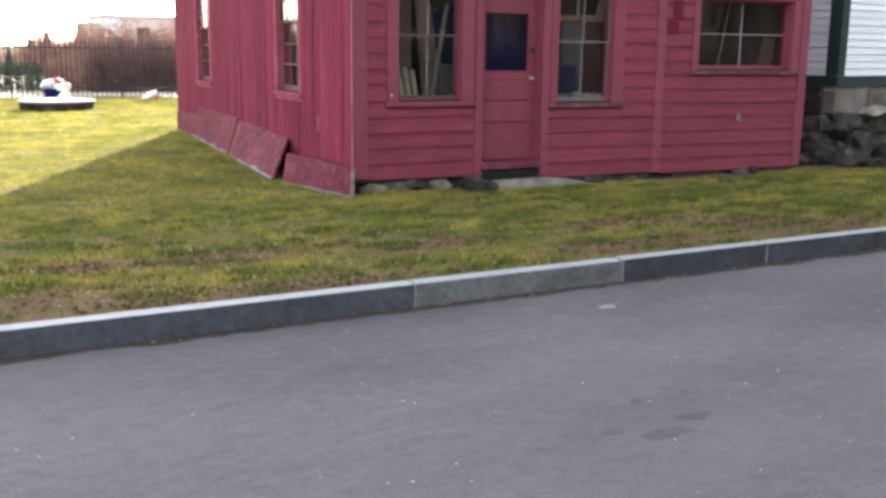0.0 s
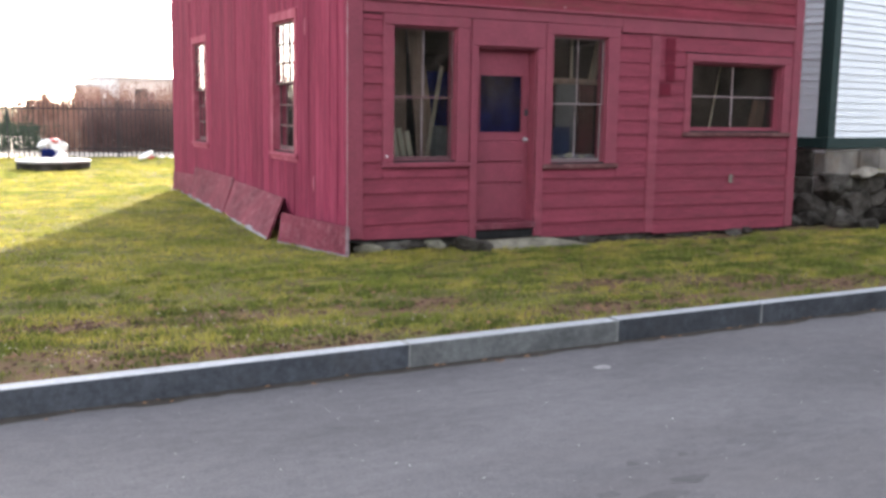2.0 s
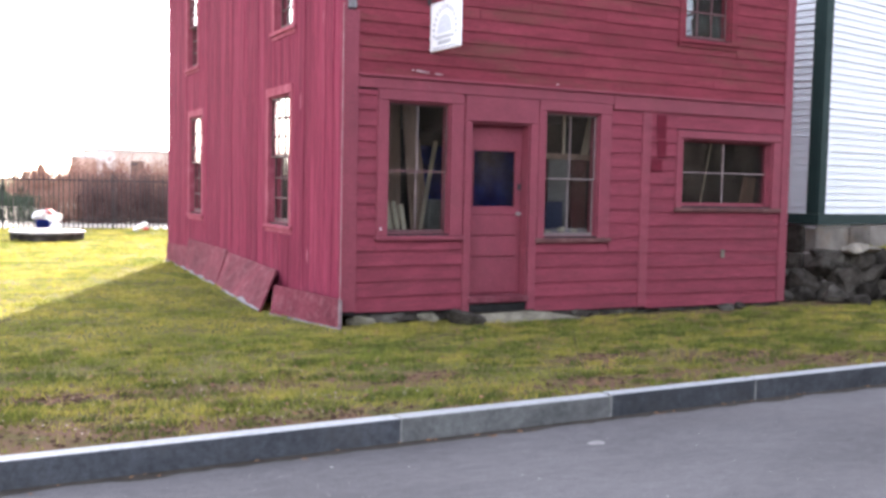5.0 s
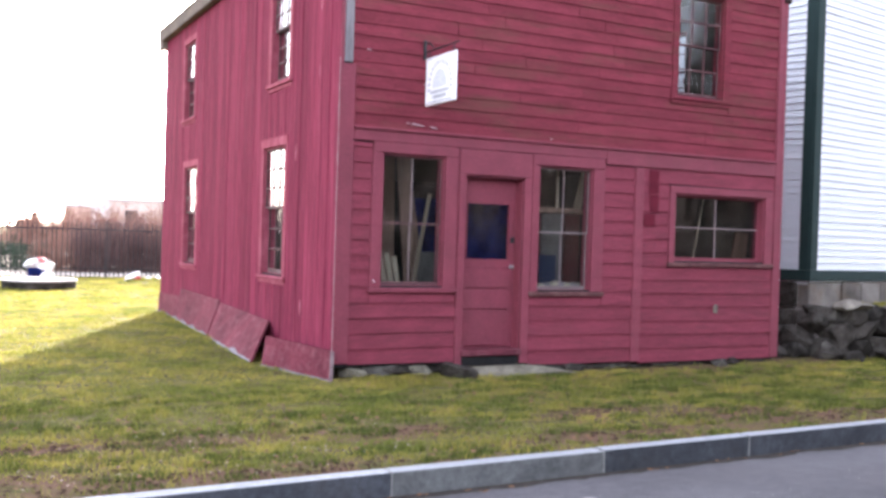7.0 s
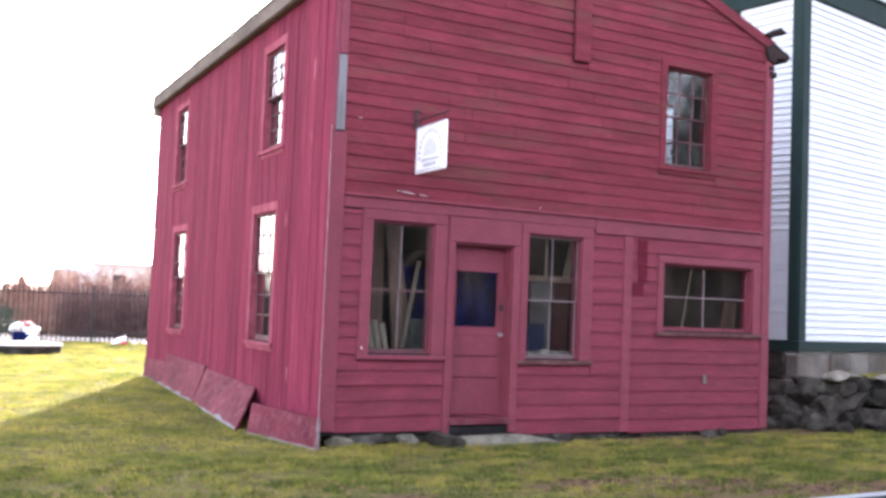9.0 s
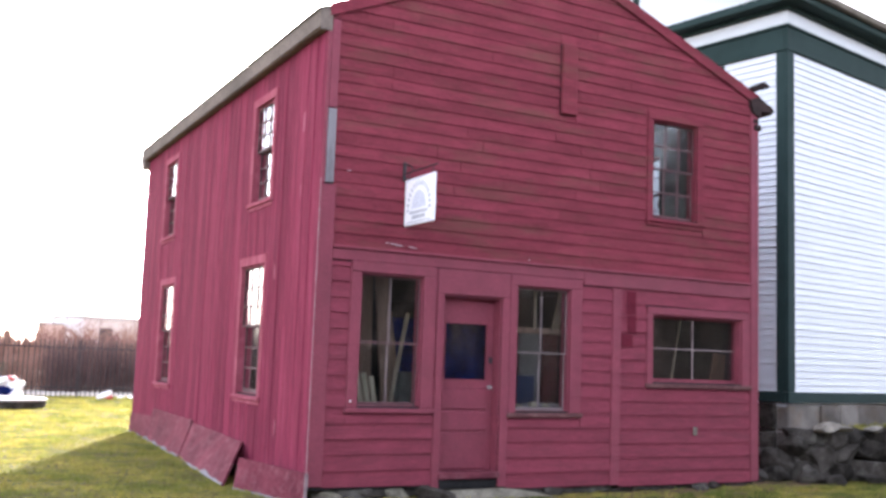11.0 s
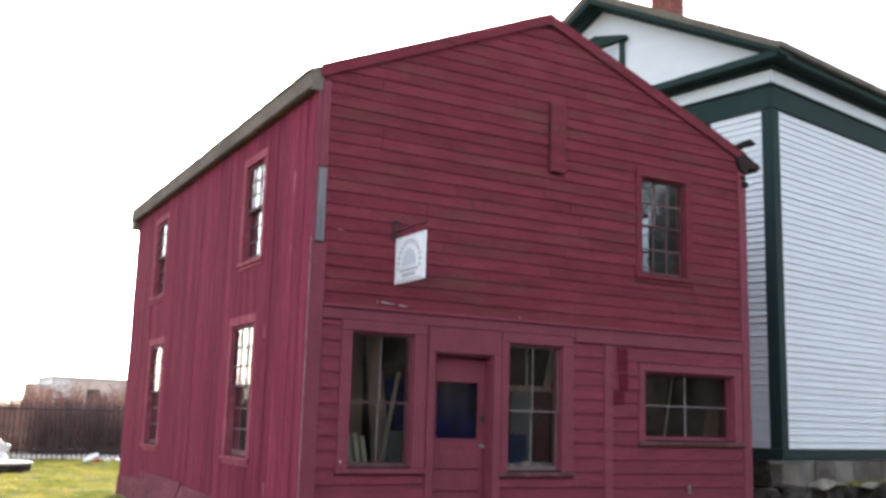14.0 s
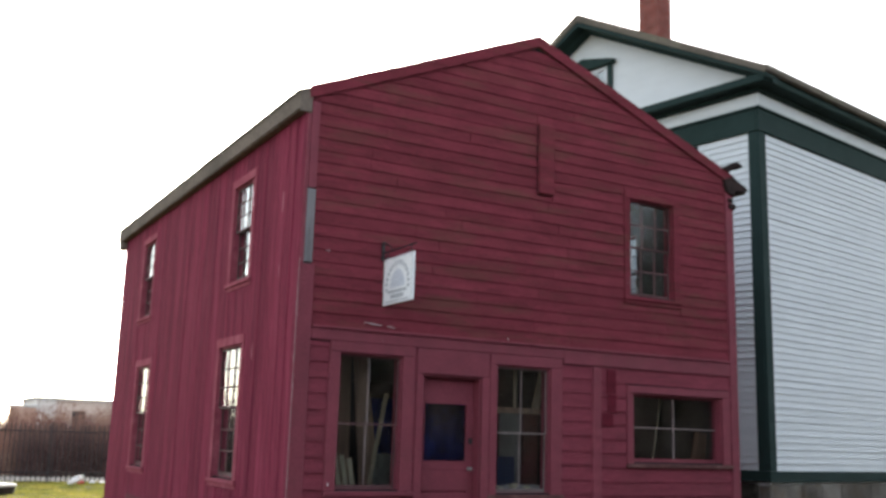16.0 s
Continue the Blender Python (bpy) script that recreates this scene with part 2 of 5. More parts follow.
def tube(name, points, radius, mat, parent=None, label="", sides=8):
    """A round bar through the points, built as rings."""
    v, f = [], []
    pts = [Vector(p) for p in points]
    for i, p in enumerate(pts):
        d = (pts[min(i + 1, len(pts) - 1)] - pts[max(i - 1, 0)]).normalized()
        a = d.orthogonal().normalized()
        b = d.cross(a)
        r = radius[i] if isinstance(radius, (list, tuple)) else radius
        for k in range(sides):
            t = 2 * math.pi * k / sides
            v.append(p + a * (r * math.cos(t)) + b * (r * math.sin(t)))
    for i in range(len(pts) - 1):
        for k in range(sides):
            f.append((i * sides + k, i * sides + (k + 1) % sides, (i + 1) * sides + (k + 1) % sides, (i + 1) * sides + k))
    f += [tuple(range(sides - 1, -1, -1)), tuple(range(len(v) - sides, len(v)))]
    return mesh_object(name, v, f, mat, parent, label)


# ---- ground, road, kerb ----
KERB_Y, ROAD_Z = -4.05, -0.17
WIDTH, DEPTH = 6.56, 9.35
RIDGE_X, RIDGE_Z = 3.13, 6.81


def kerb_y(x):
    """The kerb's front edge: it runs at two degrees to the shop front."""
    return KERB_Y + 0.036 * max(-14.0, min(14.0, x))


def lawn_height(x, y):
    h = 0.03 * (noise.noise((x * 0.35, y * 0.35, 0)) + 0.4 * noise.noise((x * 1.3, y * 1.3, 5)))
    h *= min(1.0, max(0.0, (y - KERB_Y - 0.15) / 0.8))
    return h


def build_ground():
    xs = sorted(set([-2000, -400, -100, -40, -20] + [round(-12 + 0.4 * i, 2) for i in range(61)] + [20, 40, 100, 400, 2000]))
    ys = [-2000, -300, -60, -13.2, -13.0, KERB_Y + 0.02, KERB_Y + 0.021] + [round(-3.95 + 0.4 * i, 2) for i in range(70)] + [30, 45, 80, 200, 600, 2000]
    v, f = [], []
    for y in ys:
        for x in xs:
            z = -0.05 if y < -13.1 else (ROAD_Z - 0.06 if y <= KERB_Y + 0.0205 else (lawn_height(x, y) - 0.005 if -13 < x < 14 and y < 28 else 0.0))
            k = max(0.0, min(1.0, (-1.0 - y) / 2.4)) if y > -12.9 else 0.0
            v.append((x, y + k * (kerb_y(x) - KERB_Y), z))
    n = len(xs)
    for j in range(len(ys) - 1):
        for i in range(n - 1):
            f.append((j * n + i, j * n + i + 1, (j + 1) * n + i + 1, (j + 1) * n + i))
    ob = mesh_object("ground", v, f, soil)
    for p in ob.data.polygons:
        p.use_smooth = True
    return tagged(ob, "patchy winter lawn with bare earth and dry grass", "lawn", kind="structure")


build_ground()


def build_road():
    v, f = [], []
    xs = [-300, -60, -30] + [round(-14 + 0.5 * i, 2) for i in range(57)] + [30, 60, 300]
    ys = [-13.0, -11.5, -10, -8.5, -7.5, -6.5, -5.5, -5, -4.6, -4.3, KERB_Y + 0.015]
    for y in ys:
        for x in xs:
            v.append((x, y + (kerb_y(x) - KERB_Y if y > -5.2 else 0.0), ROAD_Z))
    n = len(xs)
    for j in range(len(ys) - 1):
        for i in range(n - 1):
            f.append((j * n + i, j * n + i + 1, (j + 1) * n + i + 1, (j + 1) * n + i))
    ob = mesh_object("road", v, f, asphalt)
    for p in ob.data.polygons:
        p.use_smooth = True
    return tagged(ob, "worn grey asphalt road with faint stains", "road", kind="structure")


build_road()

pale_mortar = material("pale_kerb_mortar", (0.3, 0.3, 0.285), (0.15, 0.15, 0.145), 9, (1, 1, 1), 0.95, 0.4, 60, 0.3)
kerb = empty("kerb", None, "long granite kerb along the lawn's edge", "kerb", kind="structure")
joints = [-13.6, -11.3, -8.9, -6.4, -3.78, -1.13, 0.66, 2.19, 4.3, 6.5, 8.8, 11.0, 13.4, 16.0]
for a, b in zip(joints, joints[1:]):
    dz, dy = random.uniform(-0.006, 0.006), random.uniform(-0.006, 0.006)
    mid_x = (a + b) / 2
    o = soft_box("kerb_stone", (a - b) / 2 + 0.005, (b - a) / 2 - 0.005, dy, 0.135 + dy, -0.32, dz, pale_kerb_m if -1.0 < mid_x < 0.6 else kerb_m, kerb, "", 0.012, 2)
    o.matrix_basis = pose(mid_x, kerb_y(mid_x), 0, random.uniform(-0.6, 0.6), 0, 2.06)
    # Upward faces take the skylit copy of the granite.
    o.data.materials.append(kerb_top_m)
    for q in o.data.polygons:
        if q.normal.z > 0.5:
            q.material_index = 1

for a in (-1.13, 0.66, 2.19):
    o = soft_box("mortar_joint", -0.007, 0.007, 0.002, 0.128, -0.3, -0.004, pale_mortar, kerb, "pale mortar in the kerb's joint", 0.002)
    o.matrix_basis = pose(a, kerb_y(a), 0, 0, 0, 2.06)

# ---- the red building: shell ----
FRONT_HOLES = [(0.515, 1.295, 1.02, 2.5), (1.57, 2.36, 0.25, 2.315), (2.58, 3.37, 0.98, 2.487), (4.69, 6.28, 1.37, 2.25), (4.66, 5.44, 3.55, 4.865)]
LEFT_HOLES = [(1.82, 2.72, 1.04, 2.68), (6.55, 7.48, 1.02, 2.66), (1.75, 2.5, 3.53, 4.8), (6.87, 7.66, 3.54, 4.84)]
RIGHT_HOLES = [(1.85, 2.65, 3.7, 4.9)]
WALL_T = 0.16


def cells(length, z0, z1, holes):
    """Boxes (a0, a1, z0, z1) that fill a wall but for its openings."""
    xs = sorted({0.0, length, *[h[0] for h in holes], *[h[1] for h in holes]})
    zs = sorted({z0, z1, *[h[2] for h in holes], *[h[3] for h in holes]})
    out = []
    for a, b in zip(xs, xs[1:]):
        run = None
        for c, d in zip(zs, zs[1:]):
            hole = any(h[0] <= (a + b) / 2 <= h[1] and h[2] <= (c + d) / 2 <= h[3] for h in holes)
            if hole:
                if run:
                    out.append((a, b, *run))
                run = None
            else:
                run = (run[0], d) if run else (c, d)
        if run:
            out.append((a, b, *run))
    return out


house = empty("red_building", pose(0, 0, 0), "two-storey weathered red wooden building with a gable front", "building", kind="structure")
EAVE_Z = 5.3
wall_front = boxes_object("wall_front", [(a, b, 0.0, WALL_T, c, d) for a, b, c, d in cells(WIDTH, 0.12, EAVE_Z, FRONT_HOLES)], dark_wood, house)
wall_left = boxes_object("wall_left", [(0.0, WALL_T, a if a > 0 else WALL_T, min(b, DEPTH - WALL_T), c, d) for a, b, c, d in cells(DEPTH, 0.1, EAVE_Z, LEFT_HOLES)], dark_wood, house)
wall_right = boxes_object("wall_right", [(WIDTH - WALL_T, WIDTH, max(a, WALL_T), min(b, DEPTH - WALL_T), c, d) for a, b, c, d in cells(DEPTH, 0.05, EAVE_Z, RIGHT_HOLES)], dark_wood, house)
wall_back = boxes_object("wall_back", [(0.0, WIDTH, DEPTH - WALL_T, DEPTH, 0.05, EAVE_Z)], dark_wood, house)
boxes_object("back_boarding", [(-0.02, WIDTH + 0.02, DEPTH + 0.001, DEPTH + 0.025, 0.05, EAVE_Z)], red_h, wall_back)
boxes_object("side_boarding", [(WIDTH + 0.001, WIDTH + 0.025, a, b, c, d) for a, b, c, d in cells(DEPTH, 0.05, EAVE_Z - 0.02, [(1.74, 2.76, 3.57, 5.02)])], red_h, wall_right)
SLOPE_L, SLOPE_R = (RIDGE_Z - 5.42) / (RIDGE_X + 0.12), (RIDGE_Z - 5.36) / (6.85 - RIDGE_X)


def roof_z(x):
    """Height of the roof's upper face."""
    return RIDGE_Z - (SLOPE_L * (RIDGE_X - x) if x < RIDGE_X else SLOPE_R * (x - RIDGE_X))


for nm, y0, y1 in (("gable_front", 0.0, WALL_T), ("gable_back", DEPTH - WALL_T, DEPTH)):
    prism(nm, [(0.0, EAVE_Z), (WIDTH, EAVE_Z), (WIDTH, roof_z(WIDTH) - 0.13), (RIDGE_X, RIDGE_Z - 0.13), (0.0, roof_z(0) - 0.13)], y0, y1, dark_wood, house)
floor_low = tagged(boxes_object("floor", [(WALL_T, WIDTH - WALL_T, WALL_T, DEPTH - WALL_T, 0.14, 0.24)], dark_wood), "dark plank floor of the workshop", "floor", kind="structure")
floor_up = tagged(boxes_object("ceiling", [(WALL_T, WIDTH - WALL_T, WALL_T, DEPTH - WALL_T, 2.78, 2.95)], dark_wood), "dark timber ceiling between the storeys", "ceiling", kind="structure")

# roof slabs, courses of shingle, and the broken eaves on the far side
roof = empty("roof", None)
roof.parent = house
OVER_F = 0.03
prism("roof_slab", [(-0.12, 5.42), (RIDGE_X, RIDGE_Z), (RIDGE_X, RIDGE_Z - 0.12), (-0.12, 5.30)], -OVER_F, DEPTH + 0.25, shingle, roof)
prism("roof_slab", [(RIDGE_X, RIDGE_Z), (6.85, 5.36), (6.85, 5.25), (RIDGE_X, RIDGE_Z - 0.12)], -OVER_F, DEPTH + 0.25, shingle, roof)
for side in (0, 1):
    for i in range(22):
        s = i / 22
        if side == 0:
            xa, xb = -0.15 + s * (RIDGE_X + 0.15), -0.15 + (s + 1 / 22) * (RIDGE_X + 0.15)
            pts = [(xa, roof_z(xa) + 0.004), (xb, roof_z(xb) + 0.004), (xa, roof_z(xa) + 0.022)]
        else:
            xa, xb = 6.87 - s * (6.87 - RIDGE_X), 6.87 - (s + 1 / 22) * (6.87 - RIDGE_X)
            pts = [(xa, roof_z(xa) + 0.004), (xb, roof_z(xb) + 0.004), (xa, roof_z(xa) + 0.022)]
        prism("shingle_course", pts, -OVER_F + 0.002 + random.uniform(0.0, 0.01), DEPTH + 0.27, shingle, roof)
eave_wood = material("weathered_eave_wood", (0.2, 0.16, 0.135), (0.12, 0.1, 0.085), 3, (1, 0.4, 1), 0.9, 0.4, 30, 0.35)
# eave trim along the side wall: fascia, soffit and a rounded gutter-like moulding
soft_box("fascia", -0.135, -0.11, -0.03, DEPTH + 0.25, 5.2, 5.40, eave_wood, roof, "", 0.005)
soft_box("soffit", -0.11, -0.03, -0.03, DEPTH + 0.22, 5.19, 5.215, eave_wood, roof, "", 0.004)
soft_box("cornice_return", -0.12, 0.02, DEPTH - 0.05, DEPTH + 0.26, 5.05, 5.2, eave_wood, roof, "", 0.01)
soft_box("cornice_return", -0.132, 0.012, -0.046, -0.031, 5.17, 5.41, eave_wood, roof, "", 0.004)
# rake boards along the gable
for x0, x1 in ((-0.02, RIDGE_X), (RIDGE_X, 6.6)):
    prism("rake_board", [(x0, roof_z(x0) + 0.028), (x1, roof_z(x1) + 0.028), (x1, roof_z(x1) - 0.123), (x0, roof_z(x0) - 0.123)], -0.052, -0.024, red_u, roof)
# Dark wood, blackened further for its silhouette against the bright sky.
eave_dark = material("backlit_dark_eave_wood", (0.05, 0.034, 0.033), (0.024, 0.018, 0.018), 4, (1, 1, 1), 0.9, 0.4, 30, 0.4)
# broken cornice at the far eave
prism("broken_cornice", [(6.40, 5.40), (6.56, 5.47), (6.87, 5.31), (6.83, 5.275), (6.62, 5.26), (6.58, 5.17), (6.46, 5.22)], -0.07, 0.25, eave_dark, roof)
prism("broken_fascia", [(6.36, 5.56), (6.64, 5.70), (6.76, 5.655), (6.73, 5.62), (6.63, 5.63), (6.50, 5.53)], -0.09, 0.06, eave_dark, roof)
soft_box("gutter_bracket", 6.5, 6.62, -0.06, 0.03, 4.98, 5.06, eave_dark, roof, "", 0.008)
soft_box("gutter_bracket", 6.48, 6.58, -0.05, 0.03, 5.08, 5.14, eave_dark, roof, "", 0.008)

# corner boards, belt and pilaster of the shop front
trim = empty("front_trim", None)
trim.parent = house
soft_box("corner_board", -0.03, 0.15, -0.035, 0.0, 0.16, 3.44, red_t, trim)
soft_box("corner_board", -0.03, 0.012, -0.035, 0.0, 3.44, 5.32, red_t, trim)
soft_box("grey_strip", 0.016, 0.118, -0.03, 0.0, 3.46, 4.3, bare, trim, "bare grey board where paint and trim are gone")
soft_box("corner_board", 0.016, 0.118, -0.034, 0.0, 4.305, 5.32, red_t, trim)
soft_box("corner_board", 6.44, 6.59, -0.035, 0.0, 0.06, 5.22, red_t, trim)
soft_box("corner_board", -0.03, -0.004, -0.034, 0.10, 0.2, 5.2, red_v, trim)
soft_box("worn_edge", -0.0345, -0.0305, -0.036, -0.02, 0.22, 3.5, worn_edge_m, trim, "pale edge where the corner's paint is worn off", 0.001)
soft_box("pilaster", 4.025, 4.16, -0.036, 0.0, 0.07, 2.55, red_t, trim)
soft_box("belt_board", 0.15, 3.56, -0.036, 0.0, 2.62, 2.74, red_t, trim)
soft_box("belt_board", 3.56, 6.44, -0.036, 0.0, 2.56, 2.74, red_t, trim)
soft_box("belt_cap", 0.15, 6.44, -0.062, 0.0, 2.745, 2.775, red_t, trim, "", 0.008)
soft_box("door_head", 1.475, 2.468, -0.034, 0.0, 2.32, 2.615, red_t, trim)
soft_box("door_casing", 1.475, 1.57, -0.036, 0.0, 0.1, 2.318, red_t, trim)
soft_box("door_casing", 2.362, 2.468, -0.036, 0.0, 0.1, 2.318, red_t, trim)
soft_box("gable_board", 3.135, 3.375, -0.075, -0.02, 4.70, 5.62, red_u, trim, "thick red board fixed upright under the gable", 0.012)


# ---- windows ----
def window(name, m, w, h, sashes, cols, rows_, casing=(0.11, 0.11, 0.10), recess=0.045, sill_out=0.06, label="", meet=0.5, apron=0.05, front=False, bar=0.008, deep=0.021, sill_mat=None, bar_mat=None, paint=None, sash_mat=None, drop=0.065):
    """A wooden window in a wall: local x along the wall, y into it, z up, from the opening's lower left corner."""
    paint, sash_mat = paint or red_t, sash_mat or sash_m
    wd = empty(name, m, label, "window", kind="structure")
    cl, cr, ct = casing
    for nm, b in (("casing", (-cl, 0.002, -0.034, 0.0, -0.02, h + 0.002)), ("casing", (w - 0.002, w + cr, -0.034, 0.0, -0.02, h + 0.002)),
                  ("head_casing", (-cl, w + cr, -0.038, 0.0, h + 0.003, h + ct))):
        soft_box(nm, *b, paint, wd, "", 0.005)
    soft_box("window_sill", -cl - 0.02, w + cr + 0.02, -sill_out, recess, -0.075, -0.022, sill_mat or paint, wd, "", 0.008)
    if apron:
        soft_box("apron", -cl, w + cr, -0.032, 0.0, -0.075 - apron, -0.077, paint, wd, "", 0.004)
    j = WALL_T
    boxes_object("jamb", [(0.0, 0.018, 0.001, j, 0, h), (w - 0.018, w, 0.001, j, 0, h), (0.018, w - 0.018, 0.001, j, h - 0.018, h), (0.018, w - 0.018, 0.02, j, -0.02, 0.004)], paint, wd)
    zs = [0.004, h * meet, h - 0.018] if sashes == 2 else [0.004, h - 0.018]
    for k in range(sashes):
        z0, z1 = zs[k], zs[k + 1]
        y0 = recess + (0.0 if (sashes == 1 or k == 1) else (0.026 if front else drop))
        if sashes == 2 and k == 0:
            z1 += 0.02
        y1 = y0 + 0.024
        st, lo, hi = (0.014, 0.04 if k == 0 else 0.02, 0.02) if front else (0.016, 0.055 if k == 0 else 0.025, 0.025)
        sash = boxes_object("sash", [(0.018, 0.018 + st, y0, y1, z0, z1), (w - 0.018 - st, w - 0.018, y0, y1, z0, z1),
                                     (0.018 + st, w - 0.018 - st, y0, y1, z0, z0 + lo), (0.018 + st, w - 0.018 - st, y0, y1, z1 - hi, z1)], sash_mat, wd)
        ax, bx, az, bz = 0.018 + st, w - 0.018 - st, z0 + lo, z1 - hi
        for c in range(1, cols):
            x = ax + (bx - ax) * c / cols
            soft_box("muntin", x - bar, x + bar, y0 - 0.001, y0 + deep, az, bz, bar_mat or sash_mat, sash, "", 0.003)
        for r in range(1, rows_):
            z = az + (bz - az) * r / rows_
            soft_box("muntin", ax, bx, y0 + 0.001, y0 + deep - 0.002, z - bar, z + bar, bar_mat or sash_mat, sash, "", 0.003)
        for c in range(cols):
            for r in range(rows_):
                x0, x1 = ax + (bx - ax) * c / cols, ax + (bx - ax) * (c + 1) / cols
                p0, p1 = az + (bz - az) * r / rows_, az + (bz - az) * (r + 1) / rows_
                t = [random.uniform(-0.0012, 0.0012) for _ in range(4)]
                yc = y0 + (0.012 if front else 0.011)
                pane = mesh_object("pane", [(x0, yc + t[0], p0), (x1, yc + t[1], p0), (x1, yc + t[2], p1), (x0, yc + t[3], p1),
                                            (x0, yc + t[0] + 0.003, p0), (x1, yc + t[1] + 0.003, p0), (x1, yc + t[2] + 0.003, p1), (x0, yc + t[3] + 0.003, p1)],
                                   [(0, 1, 2, 3), (7, 6, 5, 4), (0, 4, 5, 1), (1, 5, 6, 2), (2, 6, 7, 3), (3, 7, 4, 0)], glass, sash)
                pane.visible_shadow = False
    return wd


sash_m = material("weathered_sash_paint", (0.12, 0.05, 0.054), (0.07, 0.034, 0.037), 6, (1, 1, 1), 0.7, 0.2, 40, 0.3, (0.2, 0.16, 0.15), 4, 0.5)
grey_sash_m = material("bare_grey_sash_wood", (0.2, 0.165, 0.165), (0.13, 0.1, 0.1), 6, (1, 1, 1), 0.85, 0.2, 40, 0.3)
muntin_m = material("chalky_old_muntin_paint", (0.3, 0.25, 0.255), (0.2, 0.145, 0.15), 8, (1, 1, 1), 0.8, 0.2, 40, 0.3)


def front_m(h):
    return pose(h[0], 0, h[2])


def left_m(h):
    return pose(0, h[1], h[2], 0, 0, -90)


def size(h):
    return h[1] - h[0], h[3] - h[2]


window("window_1", front_m(FRONT_HOLES[0]), *size(FRONT_HOLES[0]), 2, 2, 1, (0.13, 0.16, 0.118), front=True, bar=0.005, deep=0.015, bar_mat=muntin_m, apron=0, label="red sash window with leaning planks behind it", meet=0.47)
window("window_2", front_m(FRONT_HOLES[2]), *size(FRONT_HOLES[2]), 2, 2, 1, (0.105, 0.17, 0.13), front=True, bar=0.005, deep=0.015, bar_mat=muntin_m, sill_mat=sill_m, sash_mat=grey_sash_m, apron=0, label="red sash window with stored clutter behind it", meet=0.46)
window("window_3", front_m(FRONT_HOLES[3]), *size(FRONT_HOLES[3]), 1, 2, 2, (0.1, 0.14, 0.10), front=True, bar=0.0075, deep=0.017, bar_mat=muntin_m, sill_mat=sill_m, sash_mat=red_t, apron=0, label="low wide red window with four panes", recess=0.09)
window("window_4", front_m(FRONT_HOLES[4]), *size(FRONT_HOLES[4]), 2, 3, 2, (0.1, 0.105, 0.1), front=True, bar=0.011, paint=red_u, label="upstairs red sash window reflecting bare trees")
for i, h in enumerate(LEFT_HOLES):
    window("window_%d" % (5 + i), left_m(h), *size(h), 2, 3, 3, (0.11, 0.11, 0.12), recess=0.012, bar=0.011, deep=0.018, paint=red_side, drop=0.05, label="tall red sash window in the plank side wall", meet=0.52)
h = RIGHT_HOLES[0]
window("window_9", pose(WIDTH, h[0], h[2], 0, 0, 90), *size(h), 2, 2, 2, label="upstairs window in the far side wall")


# ---- the shop door ----
def build_door():
    d = empty("door_1", pose(1.57, 0, 0.25), "closed red shop door with a square window", "door", kind="structure")
    w, hh, y0, y1 = 0.79, 2.065, 0.13, 0.17
    boxes_object("door_jamb", [(0.0, 0.016, 0.001, 0.2, 0, hh), (w - 0.016, w, 0.001, 0.2, 0, hh), (0.016, w - 0.016, 0.001, 0.2, hh - 0.016, hh)], red_t, d)
    gx0, gx1, gz0, gz1 = 0.1, 0.685, 1.08, 1.755
    leaf = boxes_object("door_leaf", [(0.018, gx0, y0, y1, 0.03, hh - 0.018), (gx1, w - 0.018, y0, y1, 0.03, hh - 0.018), (gx0, gx1, y0, y1, gz1, hh - 0.018), (gx0, gx1, y0, y1, 0.99, gz0),
                                      (gx0, gx1, y0 + 0.018, y1, 0.03, 0.99)], red_t, d)
    for z0, z1 in ((0.05, 0.47), (0.49, 0.72), (0.74, 0.985)):
        soft_box("door_panel", gx0 - 0.02, gx1 + 0.02, y0 - 0.004, y0 + 0.03, z0, z1, red_t, leaf, "", 0.008)
    p = boxes_object("pane", [(gx0, gx1, y0 + 0.015, y0 + 0.02, gz0, gz1)], glass, leaf, "dark window pane of the door")
    p.visible_shadow = False
    boxes_object("glazing_bead", [(gx0, gx1, y0 - 0.006, y0 + 0.012, gz1 - 0.01, gz1), (gx0, gx1, y0 - 0.006, y0 + 0.012, gz0, gz0 + 0.01),
                                  (gx0, gx0 + 0.01, y0 - 0.006, y0 + 0.012, gz0 + 0.01, gz1 - 0.01), (gx1 - 0.01, gx1, y0 - 0.006, y0 + 0.012, gz0 + 0.01, gz1 - 0.01)], red_t, leaf)
    bm = bmesh.new()
    bmesh.ops.create_uvsphere(bm, u_segments=16, v_segments=10, radius=0.022, matrix=Matrix.Translation((0.725, y0 - 0.045, 1.0)))
    bmesh.ops.create_cone(bm, segments=12, radius1=0.012, radius2=0.012, depth=0.05, cap_ends=True, matrix=Matrix.Translation((0.725, y0 - 0.02, 1.0)) @ Matrix.Rotation(radians(90), 4, 'X'))
    bmesh.ops.create_cone(bm, segments=16, radius1=0.026, radius2=0.026, depth=0.006, cap_ends=True, matrix=Matrix.Translation((0.725, y0 - 0.004, 1.0)) @ Matrix.Rotation(radians(90), 4, 'X'))
    part("door_knob", bm, steel, leaf, "round steel knob")
    soft_box("lock_plate", 0.712, 0.757, y0 - 0.02, y0 + 0.002, 1.285, 1.355, iron, leaf, "dark rim lock", 0.004)
    soft_box("door_sill", -0.02, w + 0.02, -0.05, 0.2, -0.05, 0.028, red_worn, d, "worn wooden door sill", 0.01)
    boxes_object("riser", [(0.0, w, 0.01, 0.05, -0.16, -0.052)], dark_wood, d)
    return d


build_door()


